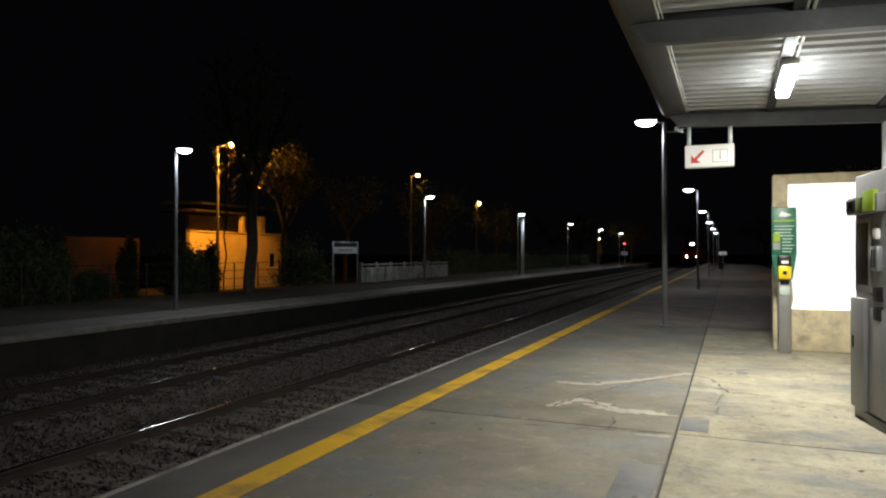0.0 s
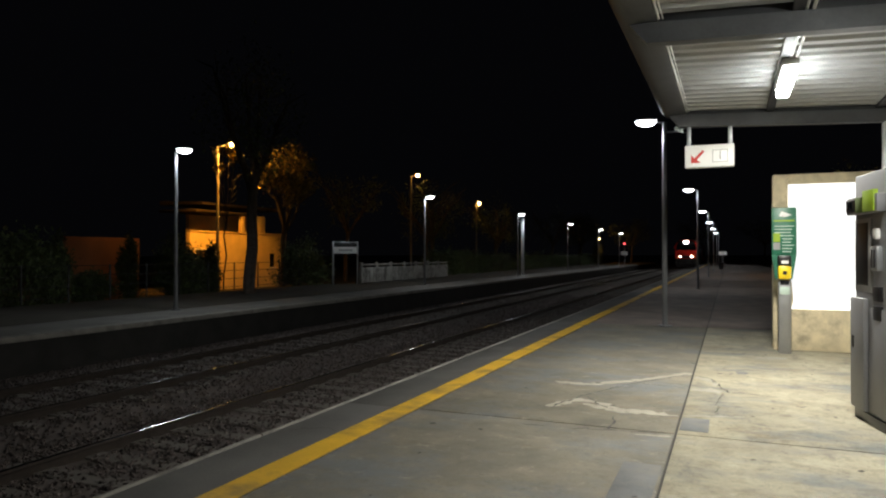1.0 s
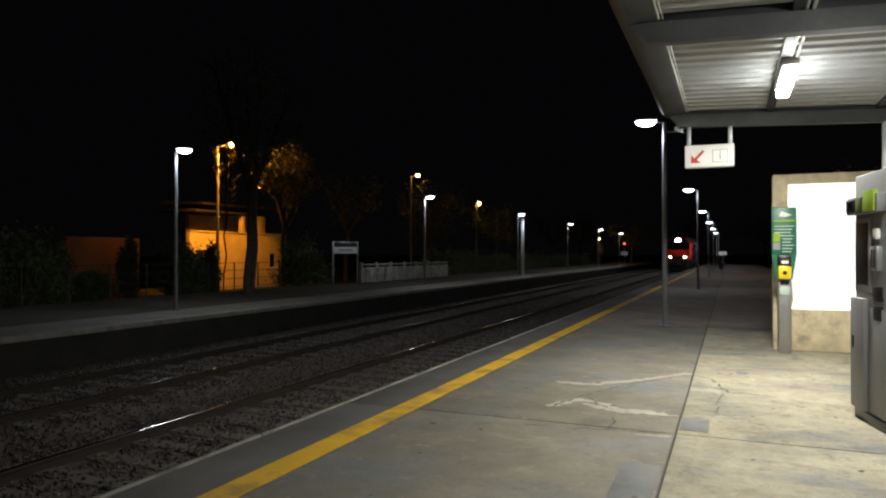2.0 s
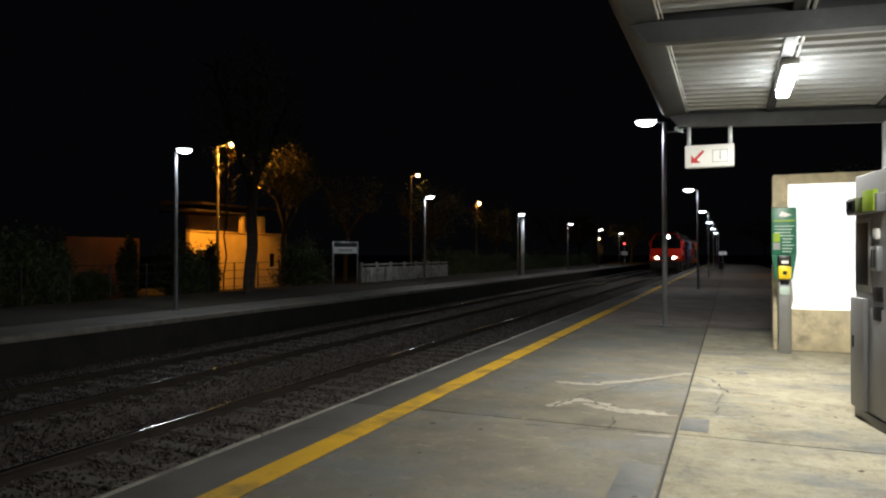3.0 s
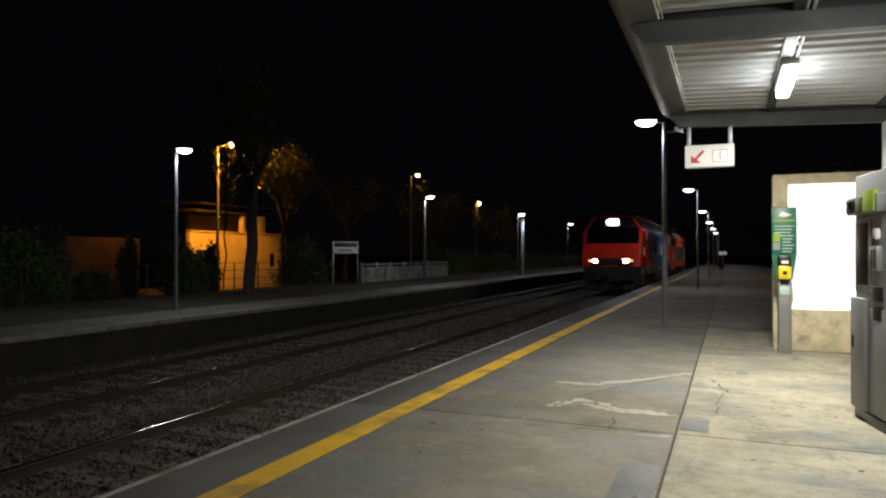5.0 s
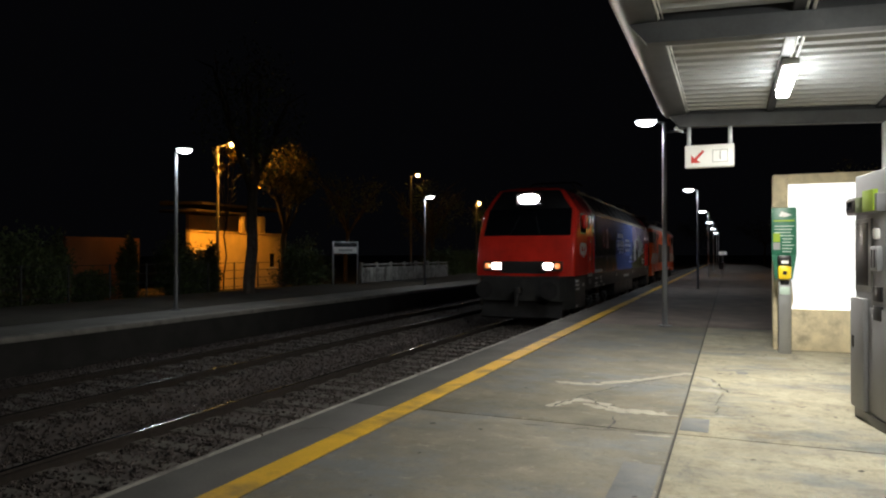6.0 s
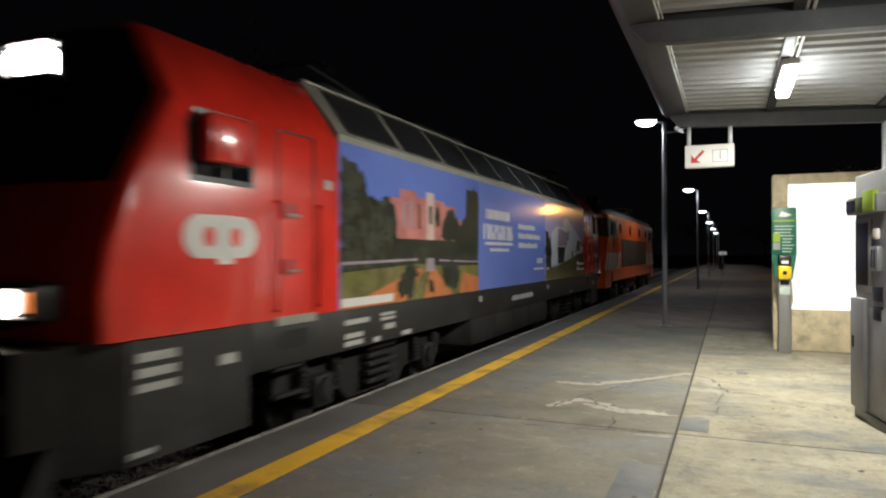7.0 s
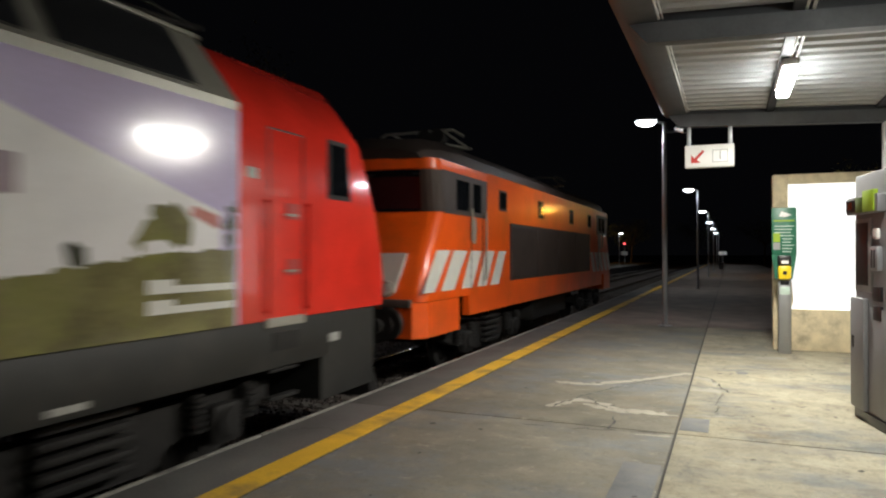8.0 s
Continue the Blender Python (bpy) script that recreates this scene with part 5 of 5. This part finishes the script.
def tree(x, y, height, radius, seed, leaves=2600, trunk_r=0.22, label="dark leafy tree behind the far platform", size=0.14, lift=0.72, tall=0.3, foliage=LEAF):
    rng = random.Random(seed)
    t = thing("tree", pose(x, y, -0.8), label, "tree", "trees")
    bm = bmesh.new()
    fork = height * 0.5
    limb(bm, (0, 0, 0), (0.15, 0.1, fork), trunk_r, trunk_r * 0.7, 0.12, rng)
    for k in range(6):
        a = k * 1.05 + rng.uniform(-0.3, 0.3)
        foot = Vector((0.15, 0.1, fork * rng.uniform(0.8, 1)))
        tip = Vector((radius * 0.75 * math.cos(a), radius * 0.75 * math.sin(a), height * rng.uniform(0.7, 0.95)))
        limb(bm, foot, tip, trunk_r * 0.45, 0.03, 0.08, rng)
        for f in (0.5, 0.75, 1.0):
            b = a + rng.uniform(-1.2, 1.2)
            limb(bm, foot.lerp(tip, f), foot.lerp(tip, f) + Vector((math.cos(b), math.sin(b), rng.uniform(0.4, 1.1))) * radius * 0.4, 0.04, 0.012, 0.05, rng, 3)
    part("trunk", bm, BARK, t)
    leaf_cloud("crown", (0.1, 0.1, height * lift), (radius, radius, height * tall), leaves, size, seed, foliage, t)
    return t


def bush(x, y, w, d, h, seed, leaves=4500):
    t = thing("bush", pose(x, y, -0.8), "dark evergreen bush by the fence", "bush", "bushes")
    bm = bmesh.new()
    rng = random.Random(seed)
    for k in range(7):
        limb(bm, (rng.uniform(-0.2, 0.2), rng.uniform(-0.2, 0.2), 0), (rng.uniform(-w, w) * 0.7, rng.uniform(-d, d) * 0.7, h * rng.uniform(0.6, 0.9)), 0.04, 0.015, 0.1, rng, 3)
    part("stems", bm, BARK, t)
    leaf_cloud("foliage", (0, 0, h * 0.52), (w, d, h * 0.5), leaves, 0.075, seed, LEAF, t)
    return t


# trees, the first ones round the sodium lamp
tree(-17.6, 21.9, 10.5, 2.0, 11, 2600, 0.26, size=0.075)
# these two crowns carry the lamp's orange light in their leaf colour
tree(-25.0, 34.3, 8.4, 1.8, 12, 2600, 0.2, "leafy tree lit orange by a street lamp", 0.13, 0.86, 0.2, LEAF_LIT)
tree(-27.0, 31.4, 9.0, 0.9, 13, 420, 0.05, "thin leafy tree lit orange by a street lamp", 0.09, 0.90, 0.08, LEAF_LIT)
for k, (x, y, h, r) in enumerate(((-31, 9, 9, 3.4), (-36, 14, 10, 3.6), (-30, 50, 9.5, 3.2), (-23, 52, 8, 3.0), (-27, 60, 9, 3.4), (-22.5, 68, 7.5, 2.8), (-26, 78, 9, 3.2), (-22, 90, 8, 3), (-21, 104, 8, 3), (-24, 118, 9, 3.5), (-17, 132, 9, 4), (-6, 150, 10, 5), (6, 140, 9, 5), (10, 110, 9, 4), (9, 80, 8, 3.5), (8, 55, 8, 3))):
    tree(x, y, h, r, 40 + k, 1100 if 2 <= k <= 7 else 3200, 0.2, size=0.11)
for k, (x, y, w, d, h) in enumerate(((-20.2, 29.4, 1.2, 1.5, 3.0), (-22.5, 15.4, 1.4, 1.8, 3.2), (-23.5, 24.3, 0.9, 1.2, 3.0), (-21.6, 22.9, 0.8, 0.8, 2.6), (-20.6, 11.0, 1.4, 2.6, 3.0), (-23.4, 17.9, 0.5, 0.7, 2.9), (-24.6, 20.6, 0.7, 0.9, 1.5), (-25.8, 23.6, 0.4, 0.5, 3.0), (-24.0, 26.9, 0.5, 0.5, 2.6), (-20.2, 47.5, 1.4, 3.0, 2.8), (-20.2, 54, 1.4, 3.5, 2.6), (-20.0, 61, 1.3, 3.5, 2.4), (-19.6, 70, 1.3, 5, 2.4), (-19.6, 82, 1.3, 6, 2.4), (-19.6, 96, 1.3, 7, 2.5), (-21.8, 124, 1.0, 1.2, 4.6))):
    bush(x, y, w, d, h, 80 + k)

# house: a tall parapet wall, a shaded veranda over it, and the roof
house = thing("house", pose(0, 0, -0.8), "plain rendered house glowing orange in sodium light", "house")
HX = -31.0
box_part("wall", house, HOUSE, HX - 0.3, HX, 33.0, 43.0, 0, 3.75, 0.02)
box_part("coping", house, HOUSE, HX - 0.35, HX + 0.06, 33.0, 43.0, 3.752, 3.86, 0.02)
box_part("back_wall", house, HOUSE, HX - 3.2, HX - 2.9, 36.0, 43.0, 0, 5.4, 0.02)
box_part("side_wall", house, HOUSE, HX - 8, HX - 0.31, 42.7, 43.0, 0, 3.75, 0.02)
box_part("veranda_slab", house, TILE, HX - 3.0, HX + 0.15, 33.4, 38.6, 5.05, 5.2, 0.02)
box_part("pillar", house, HOUSE, HX - 0.28, HX - 0.02, 37.9, 38.25, 3.86, 5.05, 0.02)
box_part("pillar", house, HOUSE, HX - 0.28, HX - 0.02, 39.6, 40.5, 3.86, 5.05, 0.02)
gate = box_part("door", house, TILE, HX - 0.02, HX + 0.03, 33.5, 35.2, 0.1, 2.6, 0.02)
for y0, y1, z0, z1 in ((33.4, 33.5, 0.1, 2.7), (35.2, 35.3, 0.1, 2.7), (33.5, 35.2, 2.6, 2.7)):
    box_part("frame", gate, WHITE, HX - 0.01, HX + 0.06, y0, y1, z0, z1, 0.01)
win = box_part("window", house, GLASS, HX - 0.02, HX + 0.02, 41.0, 41.5, 1.4, 2.4, 0.005)
box_part("sill", win, WHITE, HX - 0.01, HX + 0.12, 40.9, 41.6, 1.3, 1.4, 0.01)
bm = bmesh.new()
prism(bm, [(HX - 0.4, 5.75), (HX - 4.0, 5.9), (HX - 4.0, 5.6), (HX - 0.4, 5.6)], "y", 34.5, 43.6)
part("roof", bm, TILE, house, smooth=False)
bm = bmesh.new()
solid(bm, -29.2, -29.0, 22.8, 27.2, -0.8, 2.4, 0.02)
whole("yard_wall", bm, BRICKRED, "terracotta rendered yard wall", "wall", "structure")


# sodium street lamps
def sodium_lamp(x, y, h, arm, power, aim=None):
    t = thing("street_lamp", pose(x, y, -0.8), "tall street lamp with a lit orange sodium head", "street lamp", "sodium lamps")
    rod_part("pole", t, STEEL, (0, 0, 0), (0, 0, h + 0.7), 0.11, 0.07)
    rod_part("arm", t, GALV, (0, 0, h + 0.65), (arm, 0, h + 0.85), 0.035)
    box_part("head", t, GALV, arm - 0.25, arm + 0.25, -0.12, 0.12, h + 0.82, h + 0.94, 0.03)
    bm = bmesh.new()
    bmesh.ops.create_uvsphere(bm, u_segments=14, v_segments=8, radius=0.16, matrix=Matrix.Translation((arm, 0, h + 0.74)))
    part("lens", bm, SODIUM, t, "glowing orange lens")
    if aim:
        # an extra aimed beam at the head, added to brighten what it faces
        data = lamp_spot("sodium_light", (0, 0, 0), 3600, (1.0, 0.36, 0.03), 78, 0.15)
        data.matrix_basis = look((x + arm, y, h - 0.32), aim)
    if power:
        lamp_point("sodium_light", (x + arm, y, h - 0.35), power, (1.0, 0.46, 0.06), 0.15)


sodium_lamp(-28.2, 32.3, 8.1, 1.05, 900, (-30, 36.0, -0.8))
sodium_lamp(-24.6, 51.6, 8.2, 0.6, 40)
sodium_lamp(-24.3, 66.8, 6.9, 0.3, 70)
# an added lamp: its glow stands in for a distant yellow-lit patch
sodium_lamp(-22.3, 127, 4.4, 0.3, 300)
sodium_lamp(5.6, 53.5, 5.4, -0.5, 170)

# station name board
sb = thing("station_name_board", pose(-18.0, 30.0, 0) @ pose(0, 0, 0, 0, 0, 66), "station name board on two steel posts", "sign")
for x in (-0.75, 0.75):
    box_part("post", sb, GALV, x - 0.035, x + 0.035, -0.035, 0.035, 0, 2.18, 0.008)
box_part("board", sb, WHITE, -0.70, 0.70, -0.025, 0.025, 1.58, 1.92, 0.006, "white name panel")
box_part("top_board", sb, BLACK, -0.70, 0.70, -0.025, 0.025, 1.93, 2.12, 0.006)
box_part("top_rail", sb, GALV, -0.75, 0.75, -0.03, 0.03, 2.13, 2.19, 0.006)
bm = bmesh.new()
for k in range(7):
    solid(bm, -0.42 + 0.12 * k, -0.33 + 0.12 * k, -0.032, -0.026, 1.69, 1.81)
part("lettering", bm, GREYPRINT, sb, smooth=False)

# precast fence panels and wire fence along the back of the far platform
pf = thing("concrete_fence", pose(-18.0, 0, 0), "weathered precast concrete fence panels", "fence")
for k in range(7):
    y = 31.6 + k * 1.72
    box_part("post", pf, FENCE, -0.07, 0.07, y - 0.07, y + 0.07, -0.2, 1.12, 0.015)
    for j in range(4):
        box_part("slat", pf, FENCE, -0.03, 0.03, y + 0.11 + j * 0.40, y + 0.47 + j * 0.40, 0.02, 0.84, 0.012)
    box_part("rail", pf, FENCE, -0.04, 0.04, y + 0.07, y + 1.65, 0.94, 1.03, 0.01)
wf = thing("wire_fence", pose(-19.7, 0, 0), "low wire fence on thin posts", "fence")
for k in range(16):
    rod_part("post", wf, WIRE, (0, 6 + k * 1.6, -0.8), (0, 6 + k * 1.6, 1.2), 0.03, seg=8)
for z in (0.15, 0.5, 0.85, 1.17):
    rod_part("wire", wf, WIRE, (0, 6, z), (0, 30, z), 0.012, seg=6)

# signal and small boards at the platform ends
sg = thing("railway_signal", pose(-14.5, 105, 0), "railway signal post showing red", "signal")
rod_part("post", sg, STEEL, (0, 0, 0), (0, 0, 3.4), 0.07)
box_part("head", sg, BLACK, -0.2, 0.2, -0.1, 0.1, 2.7, 3.5, 0.03)
rod_part("lens", sg, REDSIGNAL, (0, -0.15, 3.08), (0, -0.09, 3.08), 0.13)
box_part("plate", sg, WHITE, -0.5, 0.5, -0.14, -0.1, 1.35, 1.95, 0.01)
eb = thing("platform_end_board", pose(-0.65, 84.6, 0), "small white board on a post at the platform end", "sign")
rod_part("post", eb, STEEL, (0, 0, 0), (0, 0, 1.7), 0.04)
box_part("board", eb, WHITE, -0.42, 0.42, -0.03, 0.03, 1.42, 1.85, 0.01)
mp = thing("mast", pose(-14.15, 49.0, 0), "plain grey steel mast on the far platform", "mast")
box_part("shaft", mp, GALV, -0.10, 0.10, -0.1, 0.1, 0, 4.25, 0.01)

lb = thing("litter_bin", pose(-0.55, 56, 0), "dark round litter bin on a post", "bin")
rod_part("post", lb, STEEL, (0, 0, 0), (0, 0, 0.95), 0.04)
rod_part("bucket", lb, BLACK, (0, -0.2, 0.4), (0, -0.2, 0.9), 0.17, 0.21, 16)
rod_part("rim", lb, STEEL, (0, -0.2, 0.895), (0, -0.2, 0.92), 0.22, 0.22, 16)

# ---- small fittings ----
cc = thing("security_camera", pose(-1.27, 15.3, 4.15), "white security camera fixed to the lamp post", "camera")
rod_part("bracket", cc, GALV, (0.04, 0, 0.02), (0.38, 0, 0.02), 0.02)
rod_part("body", cc, WHITE, (0.24, 0.1, 0.1), (0.42, -0.16, 0.0), 0.06)
rod_part("lens", cc, BLACK, (0.42, -0.16, 0.0), (0.44, -0.19, -0.01), 0.045)


def motions():
    # the train: its place along the track at each second
    def place(t):
        return 3.3 - 15.87 * (t - 7.05) + 0.075 * (t - 7.05) ** 2
    rows = [(t, pose(TRACKS[0], place(t), RAILZ)) for t in (0, 1, 2, 3, 4, 5, 6, 7, 8)]
    walk(RED_LOCO, rows)
    walk(ORANGE_LOCO, [(t, pose(TRACKS[0], place(t) + 0.34, RAILZ)) for t in (0, 1, 2, 3, 4, 5, 6, 7, 8)])
    for ws, s, r in WHEELSETS:
        turns = []
        for k in range(0, 241):
            t = k / 30
            turns.append((t, pose(0, s, r, math.degrees((place(0) - place(t)) / r), 0, 0)))
        walk(ws, turns)


motions()
